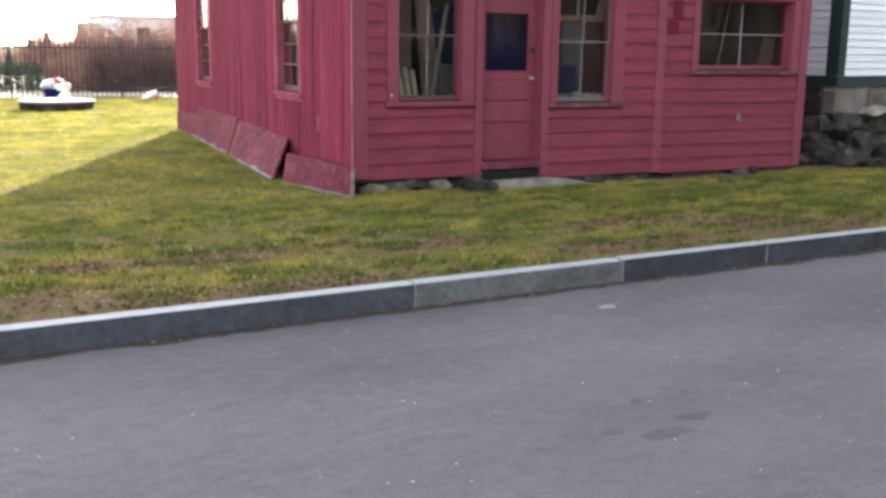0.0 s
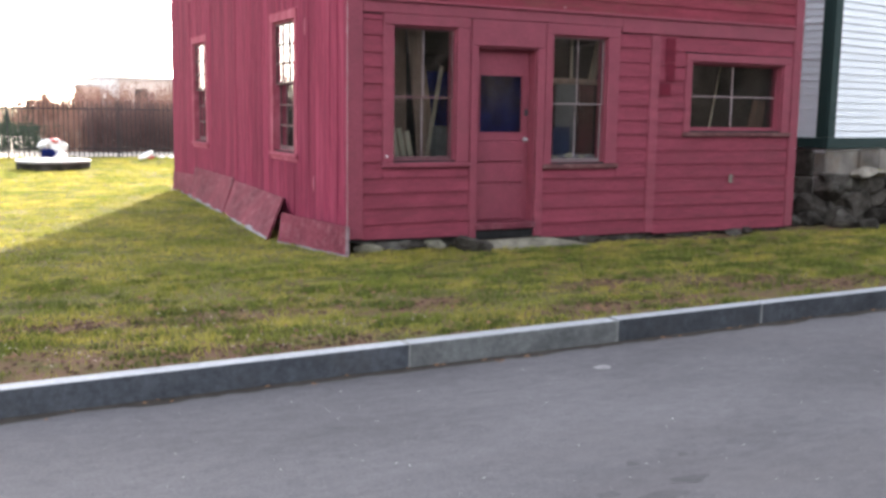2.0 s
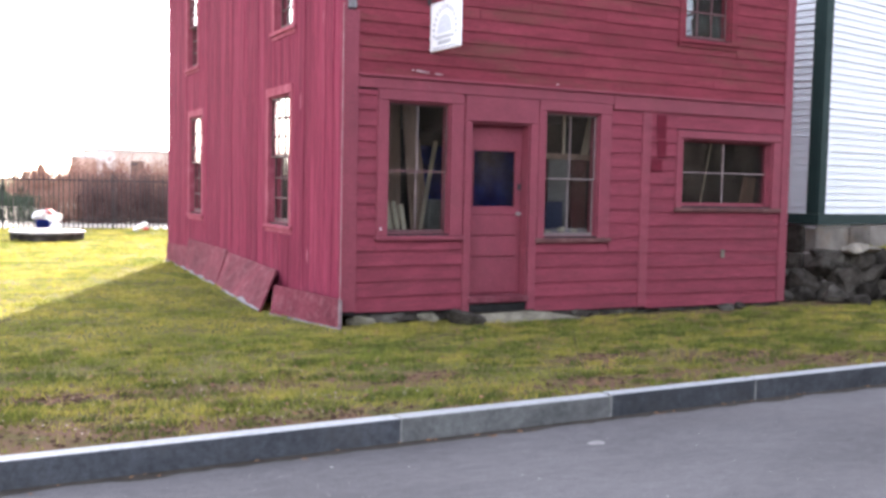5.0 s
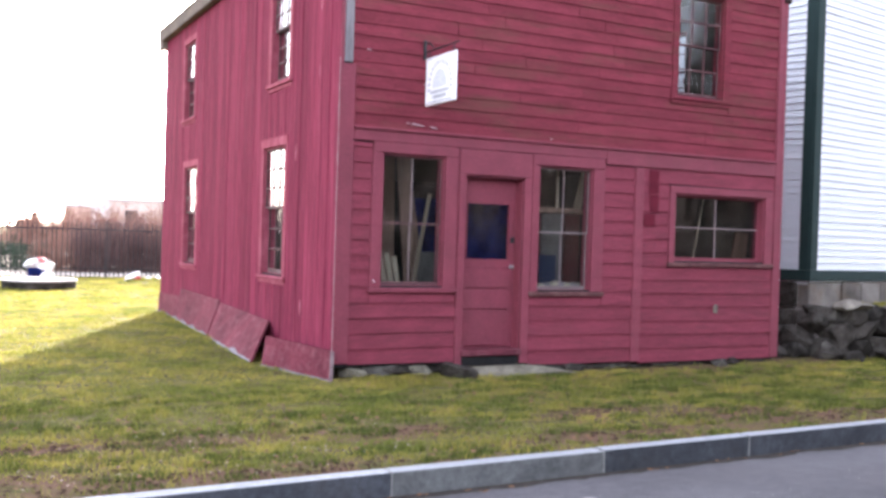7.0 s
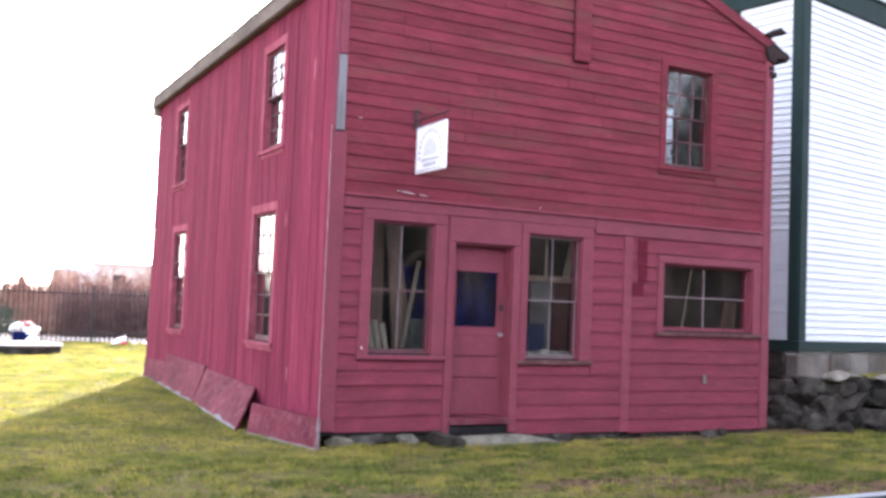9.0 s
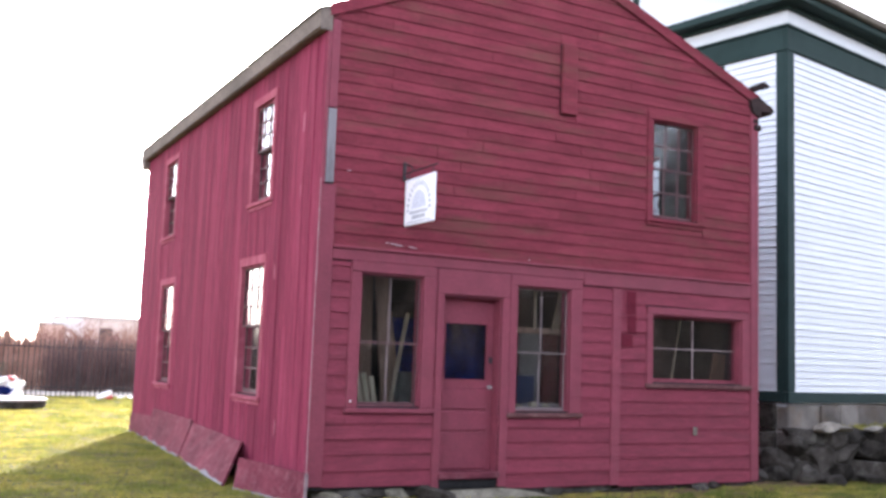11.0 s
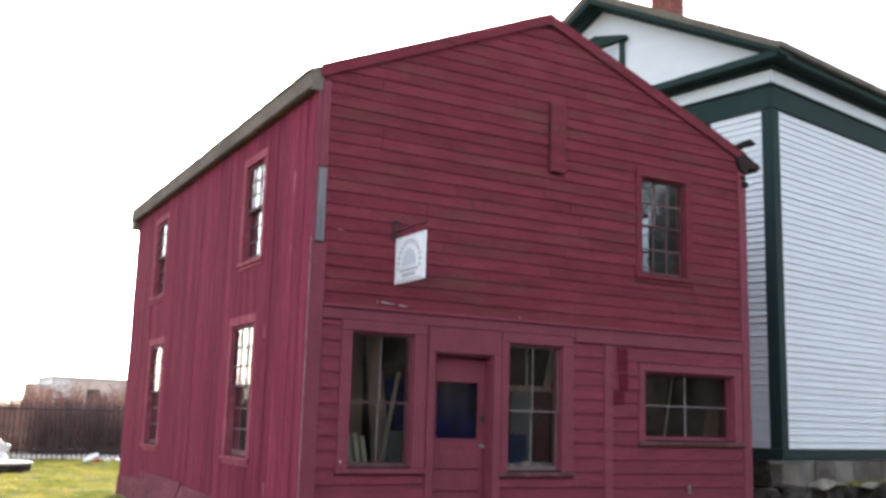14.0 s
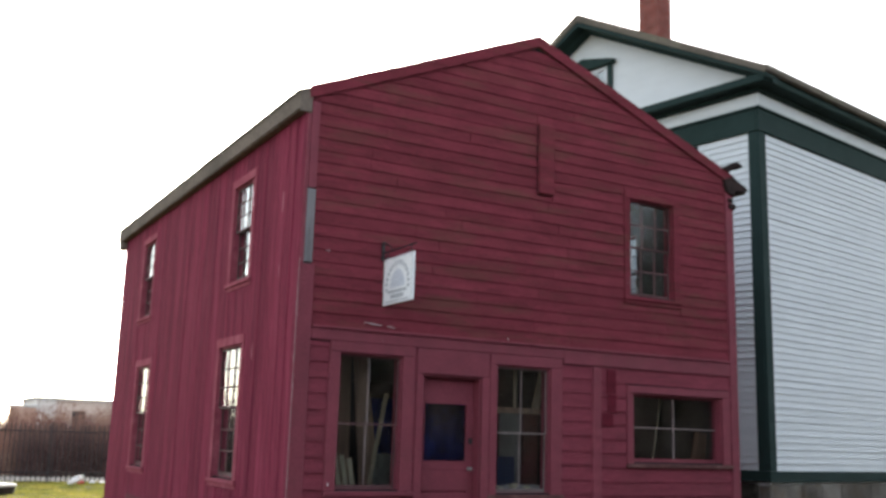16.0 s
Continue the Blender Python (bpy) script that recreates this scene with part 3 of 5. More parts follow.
# ---- wall cladding ----
def clapboard(x0, x1, z0, expo, parent, mat, over=0.02, thick=0.028, cut=None, base_y=0.0, wobble=0.007):
    """One tapered horizontal board. cut(z) gives the x range allowed at a height (gable)."""
    z1 = z0 + expo + over
    a0 = a1 = x0
    b0 = b1 = x1
    if cut:
        lo0, hi0 = cut(z0)
        lo1, hi1 = cut(z1)
        a0, a1, b0, b1 = max(x0, lo0), max(x0, lo1), min(x1, hi0), min(x1, hi1)
        if b0 - a0 < 0.05:
            return
        if b1 - a1 < 0.02:
            a1 = b1 = RIDGE_X
            z1 = RIDGE_Z - 0.1
    s0, s1 = random.uniform(-wobble, wobble), random.uniform(-wobble, wobble)
    t = thick * random.uniform(0.85, 1.15)
    n = max(2, int((b0 - a0) / 0.6) + 1)
    v, f = [], []
    for i in range(n):
        u = i / (n - 1)
        w = s0 + (s1 - s0) * u + (noise.noise(((a0 + (b0 - a0) * u) * 1.7, z0 * 3, 4)) * wobble)
        xa, xb = a0 + (b0 - a0) * u, a1 + (b1 - a1) * u
        tt = t + 0.003 * noise.noise((xa * 2.1, z0 * 5, 9))
        v += [(xa, base_y - tt, z0 + w), (xb, base_y - 0.006, z1 + w), (xb, base_y + 0.0, z1 + w), (xa, base_y + 0.0, z0 + w)]
    for i in range(n - 1):
        k = 4 * i
        f += [(k, k + 4, k + 5, k + 1), (k + 3, k + 7, k + 4, k), (k + 1, k + 5, k + 6, k + 2), (k + 2, k + 6, k + 7, k + 3)]
    f += [(0, 1, 2, 3), (4 * n - 1, 4 * n - 2, 4 * n - 3, 4 * n - 4)]
    return mesh_object("clapboard", v, f, mat, parent)


def row_pieces(x0, x1, z, expo, blocks):
    """What is left of a row of boards when the blocks (x0, x1, z0, z1) are cut out of it: pieces (x0, x1, z0, z1), notched where a block ends within the row."""
    xs = sorted({x0, x1, *[min(max(v, x0), x1) for b in blocks for v in b[:2]]})
    out = []
    for a, b in zip(xs, xs[1:]):
        lo, hi = z, z + expo
        for p, q, c, d in blocks:
            if p < (a + b) / 2 < q and d > lo and c < hi:
                if c <= lo:
                    lo = min(d, hi)
                else:
                    hi = max(c, lo)
        if hi - lo < 0.012 or b - a < 0.01:
            continue
        if out and abs(out[-1][1] - a) < 1e-6 and abs(out[-1][2] - lo) < 1e-6 and abs(out[-1][3] - hi) < 1e-6:
            out[-1] = (out[-1][0], b, lo, hi)
        else:
            out.append((a, b, lo, hi))
    return out


def gable_cut(z):
    zz = z + 0.1
    lo = 0.0 if zz < roof_z(0.0) else RIDGE_X - (RIDGE_Z - zz) / SLOPE_L
    hi = WIDTH if zz < roof_z(WIDTH) else RIDGE_X + (RIDGE_Z - zz) / SLOPE_R
    return lo, hi


def clad_front():
    lower = [(0.385, 1.46, 0.944, 2.62), (1.475, 2.468, 0, 2.62), (2.47, 3.54, 0.904, 2.62), (4.585, 6.42, 1.294, 2.352), (4.025, 4.16, 0, 2.6)]
    for sec, (x0, x1, expo) in enumerate(((0.15, 1.475, 0.172), (2.468, 4.025, 0.178), (4.16, 6.44, 0.178))):
        z, top = (0.15, 0.075, 0.05)[sec], (2.61, 2.55, 2.55)[sec]
        while z < top - 0.04:
            e = min(expo, top - z)
            for a, b, c, d in row_pieces(x0, x1, z, e, lower):
                clapboard(a + 0.002, b - 0.002, c, d - c, wall_front, red_h, over=0.02 if d > z + e - 0.001 and d < top - 0.001 else 0.0)
            z += e
    z = 2.778
    upper = [(4.56, 5.545, 3.436, 4.97), (3.135, 3.375, 4.70, 5.62)]
    while z < RIDGE_Z - 0.2:
        for a, b, c, d in row_pieces(0.12, 6.44 if z < 5.1 else 6.58, z, 0.142, upper):
            if z >= 5.1:
                a = 0.0 if a == 0.12 else a
            cutx = []
            if b - a > 4:
                m_ = random.uniform(a + 1.0, b - 2.2)
                cutx = [m_, random.uniform(m_ + 1.0, b - 0.6)] if random.random() < 0.6 else [random.uniform(a + 0.8, b - 0.8)]
            elif b - a > 2.4 and random.random() < 0.6:
                cutx = [random.uniform(a + 0.6, b - 0.6)]
            edges = [a] + cutx + [b]
            for p, q in zip(edges, edges[1:]):
                clapboard(p + 0.0015, q - 0.0015, c, d - c, wall_front, red_u, over=0.018 if d > z + 0.141 else 0.0, thick=0.023, cut=gable_cut)
        z += 0.142


clad_front()


def clad_left():
    """Upright planks on the side wall, broken by the windows."""
    blocks = [(h[0] - 0.11, h[1] + 0.11, h[2] - 0.13, h[3] + 0.12) for h in LEFT_HOLES]
    y = 0.102
    while y < DEPTH - 0.02:
        w = min(random.uniform(0.15, 0.29), DEPTH - y)
        t = 0.021 + random.uniform(-0.004, 0.004)
        lean = random.uniform(-0.004, 0.004)
        # strips of the plank: full height where free, notched round a window's casing
        ys = sorted({y, y + w, *[min(max(e, y), y + w) for b in blocks for e in b[:2]]})
        pieces = []
        for a, b in zip(ys, ys[1:]):
            if b - a < 0.004:
                continue
            segs = [(0.12, 5.2)]
            for p, q, c, d in blocks:
                if p < (a + b) / 2 < q:
                    segs = [g for lo, hi in segs for g in ((lo, min(hi, c)), (max(lo, d), hi)) if g[1] - g[0] > 0.01]
            pieces += [(a, b, lo, hi) for lo, hi in segs]
        for a, b, p, q in pieces:
            ga, gb = a + (0.004 if a == y else 0.0), b - (0.004 if b == y + w else 0.0)
            v = [(-t, ga, p), (-t, gb, p), (0.0, gb, p), (0.0, ga, p),
                 (-t + lean, ga, q), (-t + lean, gb, q), (0.0, gb, q), (0.0, ga, q)]
            mesh_object("plank", v, BOX_FACES, red_v, wall_left)
        y += w


clad_left()


# ---- loose skirting panels along the side wall ----
def skirt(corners, label, worn_end=False):
    """A board panel leaning on the wall, from its four outer corners (bottom near, bottom far, top far, top near)."""
    c = [Vector(p) for p in corners]
    n = (c[1] - c[0]).cross(c[3] - c[0]).normalized()
    if n.x > 0:
        n = -n
    bm = bmesh.new()
    rows_n, cols_n = 5, 9
    grid = []
    for k, off in ((0, 0.0), (1, -0.028)):
        for j in range(rows_n):
            for i in range(cols_n):
                u, w = i / (cols_n - 1), j / (rows_n - 1)
                p = c[0] * (1 - u) * (1 - w) + c[1] * u * (1 - w) + c[2] * u * w + c[3] * (1 - u) * w
                edge = 0.012 if j == 0 else 0.0
                p = p + n * (off + 0.010 * noise.noise((p.y * 1.4, p.z * 3, 3))) + Vector((0, 0, edge * noise.noise((p.y * 4, 0, 7))))
                grid.append(bm.verts.new(p))
    q = rows_n * cols_n
    for k in (0, q):
        for j in range(rows_n - 1):
            for i in range(cols_n - 1):
                a = k + j * cols_n + i
                bm.faces.new([grid[a], grid[a + 1], grid[a + cols_n + 1], grid[a + cols_n]])
    ring = list(range(cols_n)) + [cols_n * (j + 1) - 1 for j in range(1, rows_n)] + [q - 1 - i for i in range(1, cols_n)] + [cols_n * (rows_n - 1 - j) for j in range(1, rows_n - 1)]
    for a, b in zip(ring, ring[1:] + ring[:1]):
        bm.faces.new([grid[a], grid[b], grid[b + q], grid[a + q]])
    ob = part("skirting_panel", bm, red_worn)
    # pale strip where the paint has peeled off the lower edge
    v, f = [], []
    m = 40
    for i in range(m):
        u = i / (m - 1)
        lo, hi = c[0].lerp(c[1], u), c[3].lerp(c[2], u)
        k = 0.035 + 0.1 * max(0.0, noise.noise((lo.y * 2.2, 1, 5)) + 0.25)
        v += [lo + n * 0.012, lo.lerp(hi, k) + n * 0.013, lo.lerp(hi, k) + n * 0.002, lo]
    for i in range(m - 1):
        a = 4 * i
        f += [(a, a + 4, a + 5, a + 1), (a + 1, a + 5, a + 6, a + 2), (a + 3, a + 7, a + 4, a)]
    mesh_object("peeled_edge", [tuple(p) for p in v], f, bare, ob, "pale bare wood where paint has peeled")
    if not worn_end:
        return tagged(ob, label, "panel", "skirting panels")
    # bare end grain at the near end
    out = (c[1] - c[0]).normalized()
    e0, e1 = c[0].copy(), c[3].copy()
    v = []
    for i in range(10):
        p = e0.lerp(e1, i / 9)
        k = 0.004 + 0.025 * max(0.0, noise.noise((p.z * 9, p.y * 3, 2)) + 0.1)
        v += [p + n * 0.013 - out * 0.004, p + n * 0.014 + out * k, p - n * 0.03 + out * k, p - n * 0.03 - out * 0.004]
    f = []
    for i in range(9):
        a = 4 * i
        f += [(a, a + 1, a + 5, a + 4), (a + 1, a + 2, a + 6, a + 5), (a + 3, a, a + 4, a + 7)]
    mesh_object("peeled_edge", [tuple(p) for p in v], f, end_grain, ob, "pale bare wood where paint has peeled")
    return tagged(ob, label, "panel", "skirting panels")


skirt([(-0.09, -0.16, -0.01), (-0.44, 1.22, -0.01), (-0.36, 1.30, 0.34), (-0.06, -0.10, 0.315)], "worn red skirting panel standing at the building's front corner", True)
skirt([(-0.50, 1.47, 0.0), (-0.315, 4.40, -0.01), (-0.06, 4.66, 0.50), (-0.06, 2.22, 0.44)], "loose red skirting panel leaning away from the wall")
skirt([(-0.30, 4.48, 0.0), (-0.13, 7.38, 0.0), (-0.055, 7.38, 0.55), (-0.06, 4.74, 0.53)], "red skirting panel with a peeling lower edge")
skirt([(-0.12, 7.40, 0.0), (-0.06, 9.33, 0.0), (-0.045, 9.33, 0.36), (-0.05, 7.40, 0.40)], "low red skirting panel at the wall's far end")


# ---- white neighbour house ----
WH_TURN = 10.7
wh = empty("white_house", pose(8.72, 1.39, 0, 0, 0, WH_TURN), "white clapboard house with dark green trim on a granite base", "house", kind="structure")
WL, WG, Z_BASE, Z_FRIEZE = 13.0, 7.5, 1.24, 6.94


def wh_wall(name, m, length, last):
    w = boxes_object(name, [(0.02, length - 0.02, 0.0, 0.18, 1.0, 7.6)], white_p, wh)
    w.matrix_basis = m
    z = Z_BASE
    while z < Z_FRIEZE - 0.01:
        clapboard(last[0], length - last[1], z, 0.114, w, white_p, 0.004, 0.03, wobble=0.0015)
        z += 0.114
    return w


wh_side = wh_wall("wall_side", Matrix.Identity(4), WL, (0.17, 0.3))
wh_gable = wh_wall("wall_gable", pose(0, WG, 0, 0, 0, -90), WG, (0.2, 0.17))
wt = empty("house_trim", None)
wt.parent = wh
soft_box("corner_board", -0.035, 0.17, -0.045, -0.001, 1.24, 6.95, green_p, wt)
soft_box("corner_board", -0.04, -0.001, 0.0, 0.17, 1.24, 6.95, green_p, wt)
soft_box("water_table", -0.06, WL, -0.065, -0.001, 1.06, 1.238, green_p, wt)
soft_box("water_table", -0.06, -0.001, 0.001, WG, 1.06, 1.238, green_p, wt)
soft_box("pilaster", -0.05, -0.001, 1.2, 1.5, 1.24, 6.93, green_p, wt)
for nm, z0, z1, out, mt in (("frieze_board", 6.95, 7.34, 0.06, green_p), ("frieze_cap", 7.342, 7.39, 0.09, green_p), ("white_frieze", 7.392, 7.62, 0.075, white_p), ("bed_moulding", 7.622, 7.68, 0.16, green_p), ("cornice", 7.682, 7.82, 0.40, green_p)):
    soft_box(nm, -out, WL, -out, -0.001, z0, z1, mt, wt, "", 0.01)
    soft_box(nm, -out, -0.001, 0.0, WG + out, z0, z1, mt, wt, "", 0.01)
RW, RZ0, RZ1 = WG / 2, 7.92, 10.2


def wh_roof_z(v):
    return RZ1 - (RZ1 - RZ0) * abs(v - RW) / (RW + 0.45)


wr = empty("house_roof", None)
wr.parent = wh
for a, b in ((-0.45, RW), (WG + 0.45, RW)):
    prism("roof_slab", [(a, RZ0), (b, RZ1), (b, RZ1 - 0.16), (a, RZ0 - 0.13)], -0.45, WL + 0.4, shingle, wr, axis="x")
    prism("rake_cornice", [(a, RZ0 - 0.13), (b, RZ1 - 0.16), (b, RZ1 - 0.26), (a, RZ0 - 0.20)], -0.43, -0.02, green_p, wr, axis="x")
    prism("rake_moulding", [(a, RZ0 - 0.20), (b, RZ1 - 0.26), (b, RZ1 - 0.33), (a, RZ0 - 0.26)], -0.20, -0.015, green_p, wr, axis="x")
soft_box("eave_gutter", -0.46, WL + 0.4, -0.5, -0.40, RZ0 - 0.12, RZ0 + 0.01, shingle, wr, "", 0.03, 2)
prism("tympanum", [(0.0, 7.6), (WG, 7.6), (WG, wh_roof_z(WG) - 0.1), (RW, RZ1 - 0.12), (0.0, wh_roof_z(0) - 0.1)], 0.0, 0.15, white_p, wh, "flat white boarded pediment", axis="x")
# attic window with a peaked hood
AW = RW + 0.15
aw = empty("attic_window", None)
aw.parent = wh
soft_box("casing", -0.06, -0.002, AW - 0.72, AW - 0.60, 8.0, 9.09, green_p, aw)
soft_box("casing", -0.06, -0.002, AW + 0.60, AW + 0.72, 8.0, 9.09, green_p, aw)
prism("hood", [(AW - 0.8, 9.09), (AW + 0.8, 9.09), (AW + 0.8, 9.16), (AW, 9.36), (AW - 0.8, 9.16)], -0.12, -0.002, green_p, aw, axis="x")
soft_box("sash", -0.04, -0.004, AW - 0.598, AW - 0.54, 8.0, 9.06, white_p, aw, "", 0.004)
soft_box("sash", -0.04, -0.004, AW - 0.538, AW + 0.598, 9.0, 9.06, white_p, aw, "", 0.004)
for k in range(3):
    soft_box("muntin", -0.035, -0.006, AW - 0.32 + 0.3 * k, AW - 0.29 + 0.3 * k, 8.0, 8.998, white_p, aw, "", 0.003)
boxes_object("pane", [(-0.022, -0.018, AW - 0.538, AW + 0.598, 8.0, 8.998)], glass, aw)

# brick chimney on the ridge
ch = empty("chimney", None, "tall square red brick chimney")
ch.parent = wh
ch.location = (2.12, RW, 0)
ch.scale = (0.8, 0.8, 1)
boxes_object("chimney_core", [(-0.31, 0.31, -0.31, 0.31, 9.7, 12.6)], mortar, ch)
brick_mesh = {}


def chimney_brick(length):
    if length not in brick_mesh:
        bm = bmesh.new()
        bmesh.ops.create_cube(bm, size=1.0, matrix=Matrix.Diagonal((length, 0.10, 0.057, 1)))
        bmesh.ops.bevel(bm, geom=bm.edges[:], offset=0.004, segments=1, affect='EDGES')
        me = bpy.data.meshes.new("brick")
        bm.to_mesh(me)
        bm.free()
        me.materials.append(brick_m)
        brick_mesh[length] = me
    return brick_mesh[length]


for row in range(28):
    z = 10.12 + row * 0.068
    for side in range(4):
        cells_ = ((-0.21, 0.2), (0.0, 0.2), (0.21, 0.2)) if (row + side) % 2 else ((-0.26, 0.095), (-0.105, 0.2), (0.105, 0.2), (0.26, 0.095))
        for x, ln in cells_:
            b = new("brick", chimney_brick(ln))
            b.parent = ch
            b.matrix_basis = pose(0, 0, z, 0, 0, 90 * side) @ pose(x, -0.268 - random.uniform(0, 0.004), 0)
soft_box("flashing", -0.36, 0.36, -0.40, 0.40, 9.95, 10.1, concrete, ch, "pale lead flashing at the roof", 0.02)

# granite blocks under the house
base = empty("foundation", None)
base.parent = wh
for z0, z1 in ((-0.25, 0.18), (0.19, 0.6), (0.61, 1.055)):
    for axis_x in (True, False):
        p = 0.0
        lim = 9.0 if axis_x else 5.0
        while p < lim:
            w = random.uniform(0.5, 1.15)
            o = random.uniform(-0.015, 0.02)
            if axis_x:
                soft_box("granite_block", p + 0.008, p + w - 0.008, -0.03 + o, 0.2, z0, z1 - 0.012, base_stone, base, "", 0.02)
            else:
                # The gable side lies in shadow; its shade is put into darker stone.
                soft_box("granite_block", -0.03 + o, 0.2, p + (0.21 if p == 0 else 0.008), p + w - 0.008, z0, z1 - 0.012, rock_m, base, "", 0.02)
            p += w
boxes_object("foundation_core", [(0.03, WL, 0.03, WG, -0.3, 1.05)], mortar, base)


# ---- rubble wall and the raised grass behind it ----
def rock(name, size_, seed, mat, parent=None, sub=2, rough=0.28, cuts=12, split=False):
    """A broken field stone: a lumpy ball sliced flat by random planes."""
    rnd = random.Random(int(seed * 131) + 7)
    planes = []
    for _ in range(cuts):
        d = Vector((rnd.gauss(0, 1), rnd.gauss(0, 1), rnd.gauss(0, 1.2))).normalized()
        planes.append((d, rnd.uniform(0.55, 0.85)))
    # the faces along which field stone splits, a little out of square
    for axis in ((1, 0, 0), (-1, 0, 0), (0, -1, 0), (0, 0, 1), (0, 0, -1)) if split else ():
        d = (Vector(axis) + Vector((rnd.gauss(0, 0.14), rnd.gauss(0, 0.14), rnd.gauss(0, 0.14)))).normalized()
        planes.append((d, rnd.uniform(0.55, 0.72)))
    bm = bmesh.new()
    bmesh.ops.create_icosphere(bm, subdivisions=sub + 1, radius=1.15)
    for v in bm.verts:
        c = v.co.copy()
        c *= 1 + rough * 0.5 * noise.noise(c * 1.3 + Vector((seed * 3.1, seed, 0)))
        for d, h_ in planes:
            over = c.dot(d) - h_
            if over > 0:
                c -= d * over * 0.93
        c *= 1 + 0.05 * noise.noise(c * 4.0 + Vector((seed, 0, 4)))
        v.co = Vector((c.x * size_[0] * 1.25, c.y * size_[1] * 1.25, c.z * size_[2] * 1.25))
    return part(name, bm, mat, parent)


rubble = empty("rubble_wall", None, "low dry stone wall of dark lichened boulders", "stone wall", kind="structure")
course = 0
for z, h_ in ((0.1, 0.17), (0.38, 0.15), (0.61, 0.13)):
    p = random.uniform(-0.1, 0.1) + course * 0.08
    while p < 6.5:
        w = random.uniform(0.22, 0.55)
        r = rock("boulder", (w * 0.68, random.uniform(0.24, 0.34), h_ * random.uniform(1.15, 1.4)), len(bpy.data.objects) % 97, rock_m, rubble, 2, 0.5, 10, True)
        r.matrix_basis = pose(7.62 + p + w / 2, 0.16 - 0.13 * p + random.uniform(-0.1, 0.1) + 0.04 * course, z + random.uniform(-0.03, 0.03), random.uniform(-14, 14), random.uniform(-14, 14), random.uniform(-30, 30))
        p += w * 1.05
    course += 1
for x, y, z, s in ((7.62, 0.0, 0.08, 0.17), (7.8, -0.28, 0.04, 0.14), (8.5, -0.4, 0.03, 0.16)):
    r = rock("boulder", (s * 1.2, s, s * 0.8), x * 7, rock_m, rubble)
    r.matrix_basis = pose(x, y, z, 8, 5, x * 50)
# Boulders added to fill the shaded gap by the house with dark stone.
for x, y, z, s in ((6.98, 0.42, 0.04, 0.17), (7.3, 0.36, 0.06, 0.2), (7.12, 1.05, 0.12, 0.3), (7.62, 1.0, 0.16, 0.34), (7.5, 0.5, 0.26, 0.24), (7.72, 0.3, 0.5, 0.2), (7.25, 0.9, 0.3, 0.3)):
    r = rock("boulder", (s * 1.15, s * 0.8, s * 0.8), x * 9, rock_m, rubble, 2, 0.5, 18)
    r.matrix_basis = pose(x, y, z, 8, 5, x * 70)
pale_cap = material("pale_weathered_cap_stone", (0.33, 0.3, 0.25), (0.14, 0.125, 0.105), 5, (1, 1, 1), 0.9, 0.6, 40, 0.4)
for x, s, h_ in ((8.0, 0.15, 0.07), (8.32, 0.13, 0.045), (8.9, 0.12, 0.05), (9.5, 0.15, 0.06)):
    r = rock("boulder", (s * 1.2, s, h_), x * 3, pale_cap, rubble)
    r.matrix_basis = pose(x, 0.08 - 0.13 * (x - 7.7), 0.76, 3, 4, x * 20)


def terrace():
    v, f = [], []
    n = 40
    for j in range(9):
        for i in range(n):
            x = 9.4 + i * 0.25
            y0 = 0.3 - 0.13 * (x - 7.7)
            y = y0 + 0.05 + (2.2 + 0.35 * (x - 7.7)) * max(0, j - 1) / 7
            v.append((x, y, -0.05 if j == 0 else 0.64 + 0.02 * j / 8 + 0.03 * noise.noise((x, y, 0))))
    for j in range(8):
        for i in range(n - 1):
            a = j * n + i
            f.append((a, a + 1, a + n + 1, a + n))
    return tagged(mesh_object("terrace", v, f, soil), "raised strip of grass behind the stone wall", "lawn", kind="structure")


terrace()

# ---- stones at the foot of the red building ----
x = 0.12
i = 0
while x < 1.25:
    w = random.uniform(0.16, 0.32)
    r = rock("footing_stone", (w * 0.62, 0.1, 0.085), 11 + i, rock_m if i % 3 else step_m, house)
    r.matrix_basis = pose(x + w / 2, 0.075, 0.045 + random.uniform(-0.02, 0.02), 0, 0, random.uniform(-10, 10))
    x += w
    i += 1
while x < 6.5:
    w = random.uniform(0.25, 0.5)
    r = rock("footing_stone", (w * 0.6, 0.12, 0.06), 41 + i, rock_m, house)
    r.matrix_basis = pose(x + w / 2, 0.13, 0.0, 0, 0, random.uniform(-10, 10))
    x += w
    i += 1
step = rock("step_stone", (0.78, 0.2, 0.09), 5.3, step_m, None, 3, 0.45, 16)
step.matrix_world = pose(2.24, -0.24, 0.02, -1, 1, -1)
tagged(step, "rough grey stone slab below the shop door", "doorstep")
side_stone = rock("step_stone", (0.24, 0.17, 0.105), 8.1, rock_m, None, 3, 0.25)
side_stone.matrix_world = pose(1.36, -0.27, 0.05, 5, 8, 20)
tagged(side_stone, "small dark boulder beside the doorstep", "stone")
for x, s in ((2.78, 0.09), (3.15, 0.08), (5.5, 0.12), (5.72, 0.08)):
    r = rock("stone", (s * 1.5, s, 0.05), x * 5, rock_m)
    r.matrix_world = pose(x, -0.04, 0.02, 0, 0, x * 40)
    tagged(r, "dark stone at the wall's foot in the grass", "stone", "stones at the wall")

